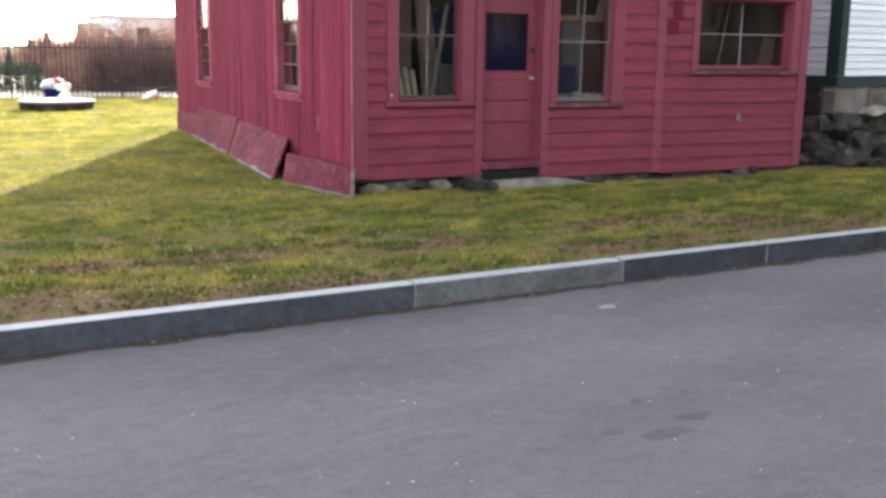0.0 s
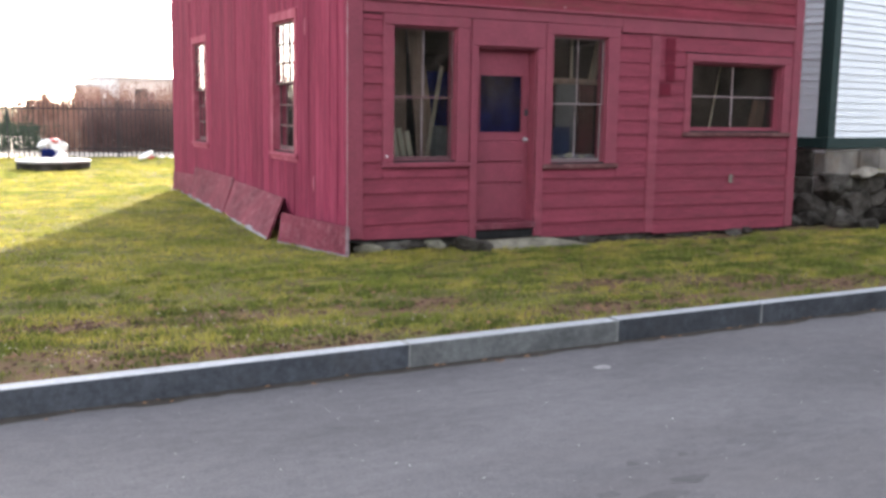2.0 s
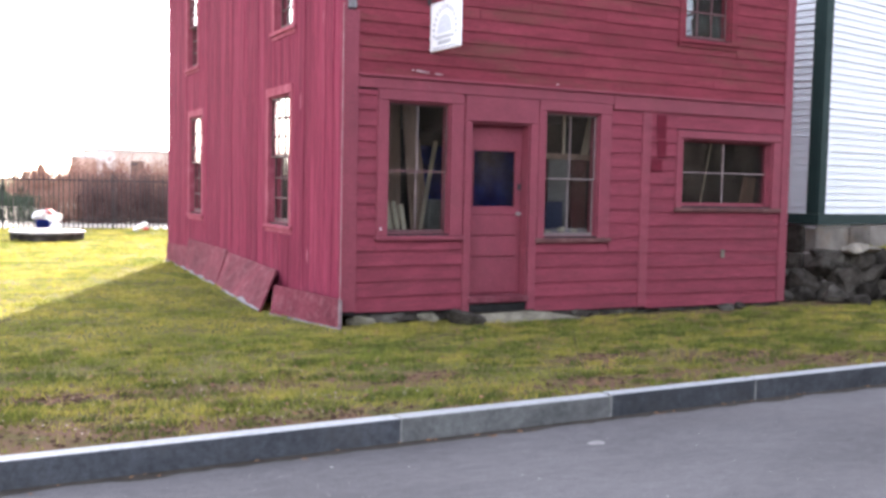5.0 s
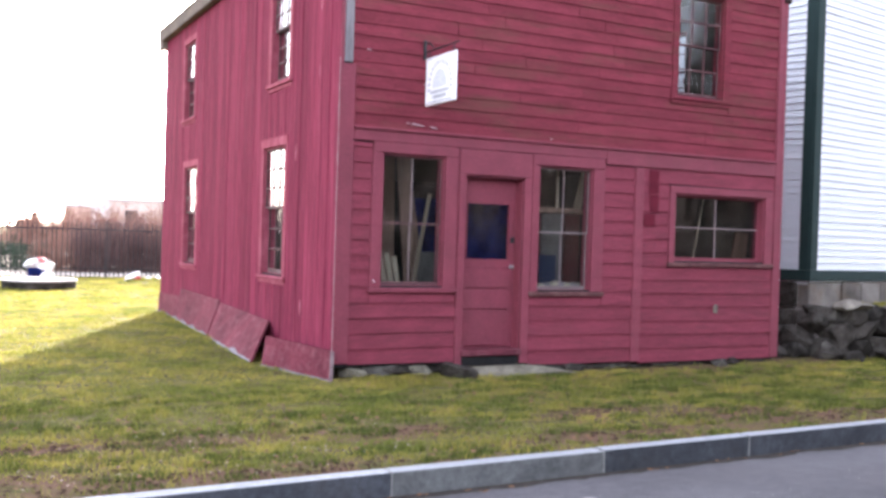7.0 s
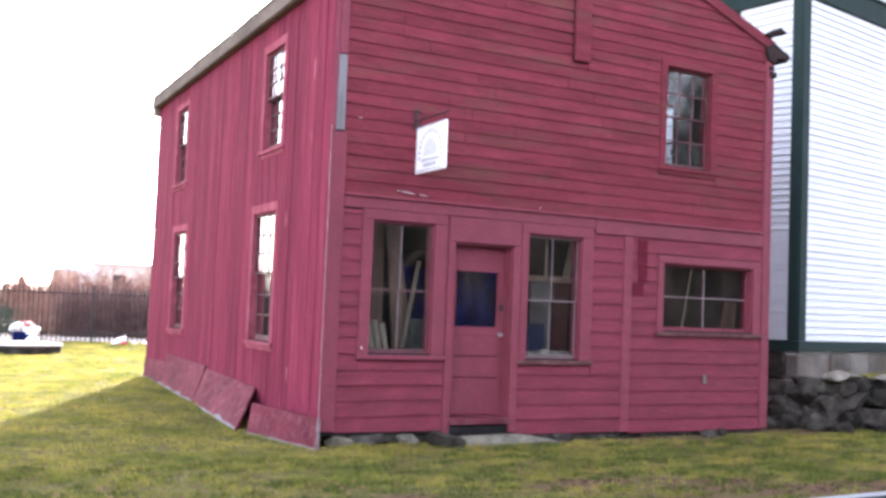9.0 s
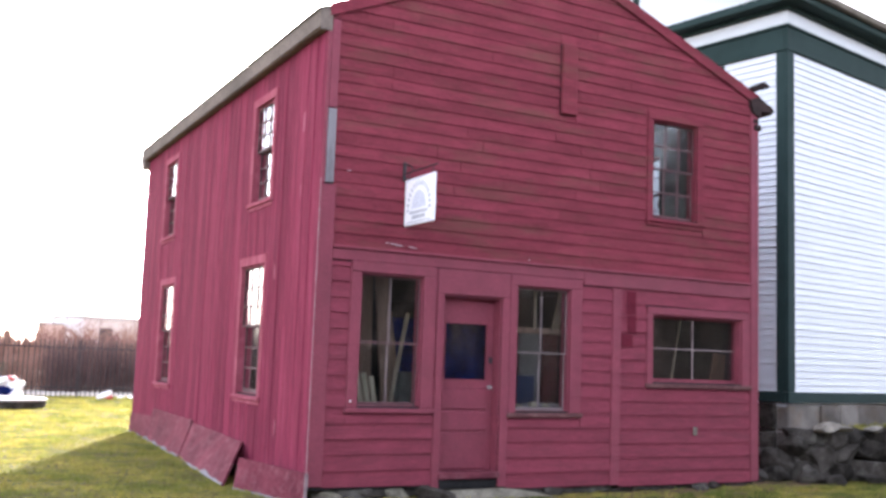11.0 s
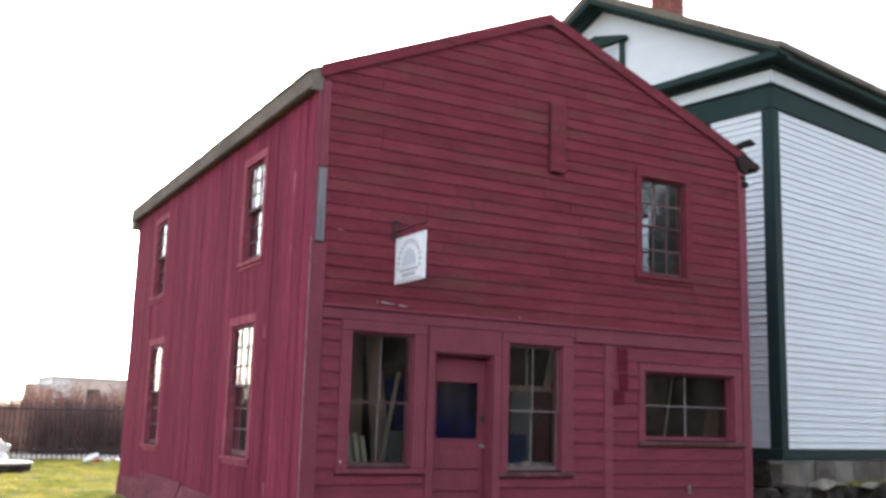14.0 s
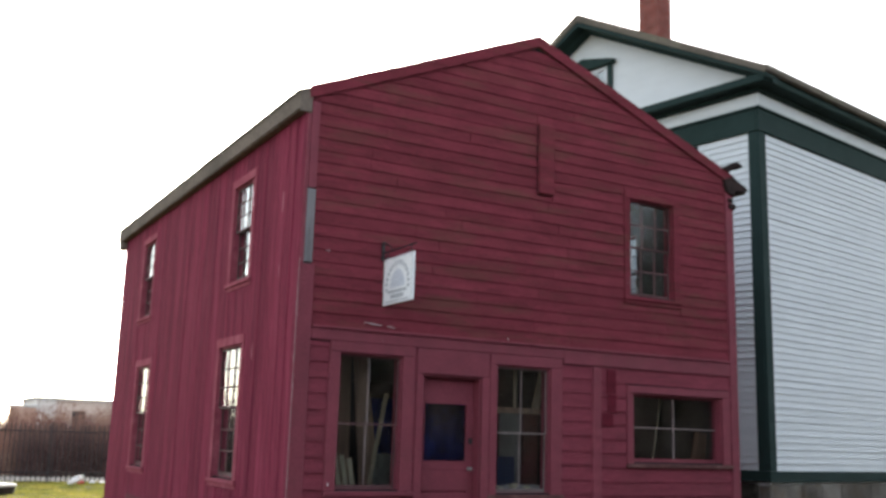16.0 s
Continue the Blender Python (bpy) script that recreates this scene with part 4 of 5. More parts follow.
# ---- hanging sign ----
sg = empty("hanging_sign", pose(0.985, 0, 0), "white square sign hanging from an iron bracket", "sign")
board = soft_box("sign_board", -0.011, 0.011, -0.80, -0.085, 3.045, 3.575, sign_w, sg, "white painted board with faded grey lettering", 0.005)
boxes_object("sign_border", [(-0.0125, -0.0105, -0.785, -0.10, 3.06, 3.066), (-0.0125, -0.0105, -0.785, -0.10, 3.554, 3.56), (-0.0125, -0.0105, -0.785, -0.779, 3.066, 3.554), (-0.0125, -0.0105, -0.106, -0.10, 3.066, 3.554)], sign_g, board)
for k in range(15):
    a = radians(-8 + 196 * k / 14)
    bm = bmesh.new()
    bmesh.ops.create_cube(bm, size=1.0, matrix=Matrix.Translation((-0.012, -0.44 + 0.265 * math.cos(a), 3.25 + 0.255 * math.sin(a))) @ Matrix.Rotation(a, 4, 'X') @ Matrix.Diagonal((0.003, 0.055, 0.034, 1)))
    part("letter_bar", bm, sign_g, board)
dome = [(-0.44 + 0.175 * math.cos(radians(a)), 3.225 + 0.2 * math.sin(radians(a))) for a in range(0, 181, 12)]
prism("emblem", dome, -0.0135, -0.0105, material("pale_blue_emblem", (0.7, 0.73, 0.8), (0.62, 0.66, 0.74), 5, (1, 1, 1), 0.6, 0.05), board, "pale arched emblem", axis="x")
for y0, y1, z0, z1 in ((-0.66, -0.22, 3.165, 3.2), (-0.60, -0.28, 3.105, 3.15), (-0.72, -0.16, 3.072, 3.084)):
    boxes_object("letter_bar", [(-0.0135, -0.0105, y0, y1, z0, z1)], sign_g, board)
tube("bracket_arm", [(0, -0.02, 3.66), (0, -0.84, 3.66)], 0.008, iron, sg)
soft_box("wall_plate", -0.018, 0.018, -0.04, -0.018, 3.58, 3.8, iron, sg, "", 0.004)
tube("brace", [(0, -0.035, 3.78), (0, -0.12, 3.765), (0, -0.2, 3.72), (0, -0.26, 3.665)], 0.006, iron, sg)
for y in (-0.16, -0.73):
    tube("hook", [(0, y, 3.66), (0, y, 3.57)], 0.006, iron, sg, sides=6)

# ---- small things on the front ----
patch_m = material("dark_red_paint_patch", (0.12, 0.012, 0.024), (0.085, 0.009, 0.018), 5, (1, 1, 1), 0.85, 0.2, 40, 0.2)
pt = empty("paint_patch", None, "darker red patched strip on the clapboards", "patch")
boxes_object("patch_strip", [(4.245, 4.395, -0.037, -0.03, 2.225, 2.525)], patch_m, pt)
boxes_object("patch_strip", [(4.262, 4.40, -0.036, -0.03, 1.985, 2.212)], patch_m, pt)
boxes_object("patch_strip", [(4.165, 4.345, -0.037, -0.03, 1.81, 1.965)], patch_m, pt)
ob = soft_box("outlet_box", 5.40, 5.455, -0.05, -0.018, 0.68, 0.79, base_stone, None, "", 0.006)
tagged(ob, "small grey outlet box on the clapboards", "outlet")
pin = soft_box("door_tag", 0.425, 0.44, -0.042, -0.034, 1.06, 1.085, plastic_w, None, "", 0.003)
tagged(pin, "tiny white tag on the window casing", "tag")

fleck_m = material("flaked_white_primer", (0.62, 0.55, 0.56), (0.45, 0.33, 0.36), 12, (1, 1, 1), 0.9, 0.2, 60, 0.3)
for x, z, w, h_ in ((0.92, 2.838, 0.17, 0.012), (1.12, 2.822, 0.12, 0.009), (0.80, 2.848, 0.02, 0.014), (1.02, 2.66, 0.02, 0.012), (0.30, 3.62, 0.05, 0.008), (2.72, 2.81, 0.02, 0.01)):
    ring = [(x + w / 2 * math.cos(q) * (1 + 0.5 * noise.noise((q * 3, x * 9, 1))), z + h_ / 2 * math.sin(q) * (1 + 0.6 * noise.noise((q * 2.3, z * 9, 2))) - 0.1 * (w / 2) * math.cos(q)) for q in [2 * math.pi * k / 12 for k in range(12)]]
    prism("paint_fleck", ring, -0.064 if 2.7 < z < 2.79 else -0.036, -0.02, fleck_m, wall_front, "chip where white primer shows")
scrape_m = material("scraped_pink_paint", (0.36, 0.13, 0.165), (0.28, 0.07, 0.1), 9, (4, 4, 0.5), 0.9, 0.2, 60, 0.3)
for y, z, w, h_ in ((0.63, 3.44, 0.03, 0.16), (0.62, 4.26, 0.06, 0.3), (1.4, 2.55, 0.03, 0.2), (1.1, 0.7, 0.05, 0.16)):
    ring = [(y + w / 2 * math.cos(q) * (1 + 0.5 * noise.noise((q * 3, y * 9, 1))), z + h_ / 2 * math.sin(q) * (1 + 0.4 * noise.noise((q * 2.3, z * 9, 2)))) for q in [2 * math.pi * k / 12 for k in range(12)]]
    prism("paint_scrape", ring, -0.027, -0.016, scrape_m, wall_left, "pale streak where the paint is scraped thin", axis="x")

# ---- workshop interior, as seen through the panes ----
def leaning(name, foot, top, w, t, mat, label, cat, group=""):
    """A plank that leans from foot to top."""
    f_, tp = Vector(foot), Vector(top)
    zax = (tp - f_).normalized()
    xax = Vector((1, 0, 0))
    yax = zax.cross(xax).normalized()
    xax = yax.cross(zax).normalized()
    m = Matrix((xax, yax, zax)).transposed().to_4x4()
    m.translation = f_
    ob = soft_box(name, -w / 2, w / 2, -t / 2, t / 2, 0, (tp - f_).length, mat, None, "", 0.004)
    ob.matrix_world = m
    return tagged(ob, label, cat, group)


brown_wood = material("brown_plank_wood", (0.2, 0.135, 0.1), (0.11, 0.075, 0.06), 2, (6, 6, 0.5), 0.85, 0.3, 20, 0.3)
bright_wood = material("fresh_pale_slat_wood", (0.4, 0.36, 0.27), (0.26, 0.23, 0.17), 2, (6, 6, 0.5), 0.8, 0.3, 20, 0.3)
grey_board = material("grey_painted_board", (0.1, 0.1, 0.095), (0.055, 0.057, 0.055), 3, (1, 1, 1), 0.85, 0.2, 20, 0.3)
leaning("plank", (1.22, 0.52, 0.24), (0.92, 0.36, 2.62), 0.17, 0.025, brown_wood, "long brown plank leaning inside the shop window", "plank", "planks in the window")
leaning("plank", (1.42, 0.6, 0.24), (1.06, 0.45, 2.1), 0.11, 0.025, brown_wood, "short brown plank leaning inside the shop window", "plank", "planks in the window")
leaning("plank", (1.03, 0.5, 0.24), (1.30, 0.38, 2.09), 0.042, 0.03, pale_wood, "thin pale batten leaning inside the shop window", "plank", "planks in the window")
leaning("plank", (0.9, 0.66, 0.24), (0.8, 0.54, 2.5), 0.2, 0.022, brown_wood, "broad brown board leaning inside the shop window", "plank", "planks in the window")
leaning("plank", (5.2, 0.44, 0.24), (5.56, 0.36, 2.5), 0.02, 0.02, pale_wood, "thin stick leaning inside the wide window", "plank", "planks in the window")
leaning("plank", (6.2, 0.6, 0.24), (6.33, 0.42, 1.78), 0.3, 0.025, material("rust_brown_board", (0.11, 0.058, 0.04), (0.06, 0.036, 0.028), 2, (6, 6, 0.5), 0.85, 0.3, 20, 0.3), "rust brown board leaning inside the wide window", "plank", "planks in the window")
leaning("plank", (3.49, 0.48, 2.0), (3.52, 0.36, 2.5), 0.11, 0.02, pale_wood, "pale board leaning on the window shelf", "plank", "planks in the window")
ck = empty("slatted_crate", pose(0.74, 0.3, 0.24, 2, 0, 0), "pale slatted crate inside the window", "crate")
for k in range(3):
    sl = soft_box("slat", -0.028, 0.028, -0.009, 0.009, 0.0, 1.2 - 0.035 * k, bright_wood, ck, "", 0.003)
    sl.matrix_basis = pose(0.126 + 0.085 * k, 0.0, 0.0, 0, -12, 0)
soft_box("rail", 0.04, 0.36, 0.011, 0.03, 0.10, 0.15, pale_wood, ck, "", 0.003)
gb = soft_box("box", 1.22, 1.44, 0.36, 0.6, 0.24, 1.4, grey_board, None, "", 0.01)
tagged(gb, "tall grey box standing inside the shop window", "box")


def hung_cloth(name, x0, x1, y, z0, z1, mat, label):
    v, f = [], []
    nx, nz = 16, 12
    for j in range(nz):
        for i in range(nx):
            u, w = i / (nx - 1), j / (nz - 1)
            v.append((x0 + (x1 - x0) * u, y + 0.04 * math.sin(u * 17) * (1 - 0.5 * w) + 0.02 * noise.noise((u * 5, w * 4, 1)), z0 + (z1 - z0) * w))
    for j in range(nz - 1):
        for i in range(nx - 1):
            a = j * nx + i
            f.append((a, a + 1, a + nx + 1, a + nx))
    ob = mesh_object(name, v, f, mat)
    for p in ob.data.polygons:
        p.use_smooth = True
    md = ob.modifiers.new("thick", 'SOLIDIFY')
    md.thickness = 0.004
    return tagged(ob, label, "tarpaulin")


hung_cloth("tarpaulin", 1.6, 2.8, 0.55, 0.9, 2.4, blue, "blue tarpaulin hanging behind the shop door")
hung_cloth("tarpaulin", 1.3, 1.72, 0.8, 1.3, 2.05, blue, "blue tarpaulin hanging behind the shop window")
wb = empty("workbench", pose(3.4, 0.55, 0.24), "wooden workbench below the shop window", "workbench")
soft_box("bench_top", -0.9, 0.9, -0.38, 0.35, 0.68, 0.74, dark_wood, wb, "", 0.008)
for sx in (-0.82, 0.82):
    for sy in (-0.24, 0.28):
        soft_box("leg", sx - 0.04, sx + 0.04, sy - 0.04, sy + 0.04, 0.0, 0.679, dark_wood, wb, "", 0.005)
heap = empty("rag_heap", pose(3.05, 0.235, 0.98), "pale crumpled rags on the workbench", "rags")
for k in range(9):
    rg = rock("rag", (random.uniform(0.05, 0.1), 0.045, random.uniform(0.025, 0.05)), 3.7 + k * 1.3, bare if k % 3 else bright_wood, heap, 2, 1.0, 6)
    rg.matrix_basis = pose(-0.26 + 0.065 * k, random.uniform(-0.02, 0.02), random.uniform(0.025, 0.06), 0, random.uniform(-25, 25), random.uniform(-40, 40))
sh = empty("shelf", pose(3.35, 0.4, 1.98), "pale shelf board across the window with stored boards", "shelf")
soft_box("shelf_board", -0.75, 0.6, -0.12, 0.12, -0.05, 0.02, brown_wood, sh, "", 0.004)
for sx in (-0.75, 0.57):
    soft_box("upright", sx, sx + 0.03, -0.1, 0.1, -1.0, -0.031, pale_wood, sh, "", 0.003)
soft_box("rod", -0.305, -0.275, -0.1, -0.07, 0.021, 0.5, pale_wood, sh, "thin pale upright rod", 0.003)
gp = soft_box("panel", 2.86, 3.18, 0.34, 0.36, 0.98, 1.945, grey_board, None, "", 0.004)
tagged(gp, "grey panel standing on the workbench", "panel")
rb = soft_box("box", 3.22, 3.44, 0.34, 0.52, 0.98, 1.94, material("dark_red_box_paint", (0.06, 0.016, 0.018), (0.035, 0.011, 0.012), 4, (1, 1, 1), 0.8, 0.2), None, "", 0.006)
tagged(rb, "dark red box standing on the workbench", "box")
bb = soft_box("box", 2.8, 3.05, 0.28, 0.335, 0.98, 1.4, material("dull_blue_box", (0.026, 0.034, 0.068), (0.016, 0.022, 0.045), 4, (1, 1, 1), 0.8, 0.2), None, "", 0.006)
tagged(bb, "dull blue box on the workbench by the window", "box")
pg = soft_box("panel", 3.5, 3.64, 0.34, 0.37, 0.98, 1.94, grey_board, None, "", 0.004)
tagged(pg, "narrow grey panel standing on the workbench", "panel")


# ---- back of the lawn: round stone, fence, litter ----
def lathe(name, profile, mat, segs=48, parent=None, wob=0.0):
    v, f = [], []
    for r, z in profile:
        for k in range(segs):
            t = 2 * math.pi * k / segs
            rr = r * (1 + wob * noise.noise((math.cos(t) * 2, math.sin(t) * 2, z * 3)))
            v.append((rr * math.cos(t), rr * math.sin(t), z))
    n = len(profile)
    for j in range(n - 1):
        for k in range(segs):
            f.append((j * segs + k, j * segs + (k + 1) % segs, (j + 1) * segs + (k + 1) % segs, (j + 1) * segs + k))
    f += [tuple(range(segs - 1, -1, -1)), tuple(range((n - 1) * segs, n * segs))]
    return mesh_object(name, v, f, mat, parent)


disc = empty("round_stone", pose(-1.6, 16.45, 0.0), "low round concrete disc lying on the lawn", "stone disc")
lathe("disc_body", [(0.86, -0.12), (0.88, 0.17), (0.88, 0.185)], rock_m, parent=disc, wob=0.01)
lathe("disc_top", [(0.88, 0.186), (0.9, 0.2), (0.9, 0.225), (0.88, 0.24), (0.44, 0.245)], concrete, parent=disc, wob=0.01)

FENCE_Y = 21.6
fence = empty("iron_fence", None, "black iron picket fence behind the lawn", "fence", kind="structure")
pick_me = boxes_object("picket", [(-0.013, 0.013, -0.013, 0.013, 0.02, 1.68)], iron, fence).data
bm = bmesh.new()
bm.from_mesh(pick_me)
top = bm.verts.new((0, 0, 1.76))
ups = sorted([v for v in bm.verts if abs(v.co.z - 1.68) < 1e-5], key=lambda v: math.atan2(v.co.y, v.co.x))
for a, b in zip(ups, ups[1:] + ups[:1]):
    bm.faces.new([a, b, top])
bm.to_mesh(pick_me)
bm.free()
first = bpy.data.objects["picket"]
first.location = (-14.0, FENCE_Y, 0)
for k in range(1, 172):
    x = -14.0 + 0.14 * k
    o = new("picket", pick_me)
    o.parent = fence
    o.matrix_basis = pose(x, FENCE_Y, random.uniform(-0.01, 0.01), random.uniform(-0.6, 0.6), random.uniform(-0.8, 0.8), 0)
for z in (0.3, 1.5):
    soft_box("rail", -14.1, 10.0, FENCE_Y - 0.012, FENCE_Y + 0.012, z - 0.018, z + 0.018, iron, fence, "", 0.004)
for k in range(8):
    x = -11.85 + 3.15 * k
    soft_box("post", x - 0.019, x + 0.019, FENCE_Y - 0.019, FENCE_Y + 0.019, -0.1, 1.78, iron, fence, "", 0.01)

bin_ = empty("litter_pile", pose(-1.3, 20.9, 0), "blue crate with white bags by the fence", "litter")
soft_box("crate", -0.24, 0.2, -0.2, 0.2, 0.0, 0.34, blue, bin_, "blue plastic crate", 0.02)
for k, (x, z, s) in enumerate(((-0.14, 0.44, 0.2), (0.18, 0.4, 0.22), (0.0, 0.5, 0.15), (0.3, 0.14, 0.16))):
    r = rock("bag", (s, s * 0.8, s * 0.7), 20 + k, plastic_w, bin_, 2, 0.3)
    r.location = (x, -0.05 * k, z)
rr = rock("bag", (0.12, 0.1, 0.07), 31, plastic_r, bin_, 2, 0.3)
rr.location = (0.12, -0.15, 0.56)
wstone = rock("white_stone", (0.2, 0.1, 0.075), 6.2, plastic_w, None, 2, 0.35)
wstone.matrix_world = pose(1.33, 20.3, 0.13, 0, -28, 10)
tagged(wstone, "white painted stone lying in the grass", "stone")
rs = rock("red_stone", (0.1, 0.08, 0.06), 9.2, plastic_r)
rs.matrix_world = pose(1.5, 20.6, 0.28)
rs.location.z = 0.06
tagged(rs, "small red scrap behind the white stone", "scrap")
for k in range(6):
    r = rock("border_stone", (0.1, 0.07, 0.05), 50 + k, plastic_w)
    r.matrix_world = pose(1.95 + 0.3 * k, 21.2, 0.035, 0, 0, 30 * k)
    tagged(r, "whitewashed stone in a row along the fence", "stone", "whitewashed stones")


# ---- distance ----
lot = mesh_object("gravel_lot", [(-60, 22.0, 0.03), (60, 22.0, 0.03), (80, 64, 0.03), (-80, 64, 0.03)], [(0, 1, 2, 3)], sand)
tagged(lot, "pale sunlit gravel lot beyond the fence", "gravel", kind="structure")


def twig_mass(name, x0, x1, y0, y1, h, count, mat, label, lo=0.3, thick=0.012, branch=5):
    """A bare bush row: many thin stems with side twigs, one mesh."""
    rnd = random.Random(len(name) * 7 + int(x0 * 3 + 50))
    v, f = [], []

    def stick(a, b, r):
        d = (b - a).normalized()
        p = d.orthogonal().normalized() * r
        q = d.cross(p)
        n = len(v)
        v.extend([a + p, a - p * 0.5 + q * 0.86, a - p * 0.5 - q * 0.86, b])
        f.extend([(n, n + 1, n + 3), (n + 1, n + 2, n + 3), (n + 2, n, n + 3)])

    for _ in range(count):
        a = Vector((rnd.uniform(x0, x1), rnd.uniform(y0, y1), 0))
        hh = h * rnd.uniform(0.55, 1.0) * (0.85 + 0.3 * noise.noise((a.x * 0.6, a.y * 0.3, 2)))
        b = a + Vector((rnd.uniform(-0.35, 0.35) * h * 0.5, rnd.uniform(-0.2, 0.2), hh))
        stick(a, b, thick)
        for _k in range(branch):
            s = rnd.uniform(lo, 0.95)
            c = a.lerp(b, s)
            e = c + Vector((rnd.uniform(-1, 1), rnd.uniform(-0.6, 0.6), rnd.uniform(0.1, 1.0))) * h * 0.28 * (1.1 - s * 0.5)
            stick(c, e, thick * 0.6)
    ob = mesh_object(name, [tuple(p) for p in v], f, mat)
    return tagged(ob, label, "bushes", kind="stuff")


dark_twig = material("dark_purple_twigs", (0.15, 0.085, 0.08), (0.09, 0.055, 0.052), 1.0, (1, 1, 1), 0.95, 0.0, 20, 0.3)
twig_mass("bare_bushes", 0.3, 12, 24.8, 26.8, 2.12, 2500, dark_twig, "dense dark leafless bushes behind the fence", 0.1, 0.016, 6)
twig_mass("bare_bushes", -1.0, 0.8, 25.2, 27.2, 1.6, 260, twig, "thin brown leafless bushes behind the fence", 0.2, 0.014, 6)
twig_mass("evergreen_shrubs", -4.2, -0.8, 25.6, 27.4, 1.25, 260, evergreen, "dark scrubby evergreens behind the fence", 0.1, 0.02, 7)
# Row beyond the view, added so the lower side panes reflect dark.
twig_mass("bare_bushes", -16, -4.2, 24.8, 27.5, 3.3, 1700, dark_twig, "dense dark leafless bushes added out of view for the side panes to reflect", 0.05, 0.02, 7)
twig_mass("brush_row", 0, 22, 55, 62, 3.6, 1250, twig, "far brown leafless thicket", 0.2, 0.04, 6)
twig_mass("brush_row", -8, 4, 58, 64, 2.2, 300, twig, "far low brown scrub", 0.2, 0.04, 6)


def far_block(name, x, y, w, d, h, mat, label, roof_mat, windows=0):
    e = empty(name, pose(x, y, 0), label, "building")
    soft_box("wall_block", -w / 2, w / 2, 0, d, -0.1, h, mat, e, "", 0.05)
    soft_box("flat_roof", -w / 2 - 0.15, w / 2 + 0.15, -0.15, d + 0.15, h + 0.005, h + 0.22, roof_mat, e, "", 0.03)
    for k in range(windows):
        xx = -w / 2 + w * (k + 0.5) / windows
        soft_box("window", xx - 0.5, xx + 0.5, -0.04, -0.003, h * 0.45, h * 0.8, iron, e, "", 0.01)
    return e


# The shed's brown brick is lightened for sun glare and haze.
tan = material("hazed_brown_brick", (0.55, 0.38, 0.32), (0.45, 0.3, 0.25), 0.8, (1, 1, 1), 0.9, 0.1, 8, 0.2)
pale = material("pale_metal_far", (0.66, 0.62, 0.6), (0.56, 0.52, 0.5), 0.6, (1, 1, 4), 0.7, 0.1, 8, 0.1)
buff = material("buff_brick_far", (0.6, 0.49, 0.44), (0.5, 0.4, 0.35), 0.8, (1, 1, 1), 0.9, 0.1, 8, 0.2)
far_block("brick_shed", 5.7, 69.5, 1.5, 4, 3.1, tan, "small brown brick shed far beyond the fence", concrete, 0)
far_block("warehouse", 7.3, 71.0, 1.5, 8, 3.75, pale, "long low pale warehouse beyond the fence", concrete, 0)
far_block("warehouse", 15.0, 71.5, 13.8, 8, 3.75, buff, "long low buff warehouse beyond the fence", concrete, 4)


def conifer(name, x, y, h, seed, label):
    """A tapered trunk and a ragged crown of many drooping sprays."""
    rnd = random.Random(seed)
    e = empty(name, pose(x, y, 0), label, "tree", "evergreens")
    tube("trunk", [(0, 0, -0.1), (0, 0, h * 0.5), (0, 0, h * 0.97)], [h * 0.022, h * 0.014, h * 0.003], twig, e, sides=7)
    v, f = [], []
    for _ in range(900):
        s = rnd.uniform(0.1, 1.0)
        a = rnd.uniform(0, 2 * math.pi)
        r = h * 0.26 * (1.02 - s) * rnd.uniform(0.35, 1.1)
        c = Vector((r * math.cos(a), r * math.sin(a), h * s - 0.25 * r))
        l = h * 0.07 * rnd.uniform(0.6, 1.4)
        o = Vector((math.cos(a), math.sin(a), -0.35)) * l
        sd = Vector((-math.sin(a), math.cos(a), rnd.uniform(-0.3, 0.3))) * l * 0.4
        n = len(v)
        v += [c - sd, c + sd, c + o, c + Vector((0, 0, l * 0.3))]
        f += [(n, n + 1, n + 2), (n, n + 2, n + 3), (n + 1, n + 3, n + 2)]
    mesh_object("crown", v, f, evergreen, e)
    return e


conifer("evergreen_tree", 0.6, 58, 1.9, 1, "small dark evergreen beyond the gravel lot")
conifer("evergreen_tree", 1.9, 62, 2.5, 2, "pointed dark evergreen beyond the gravel lot")
conifer("evergreen_tree", -2.3, 56, 1.2, 3, "low dark evergreen beyond the gravel lot")
conifer("evergreen_tree", -4.6, 60, 1.3, 4, "low dark evergreen beyond the gravel lot")
conifer("evergreen_tree", -0.9, 54, 1.3, 5, "low dark evergreen beyond the gravel lot")
twig_mass("low_hedge", -9, 1.5, 45, 47, 0.9, 700, evergreen, "low dark hedge along the gravel lot", 0.05, 0.03, 6)


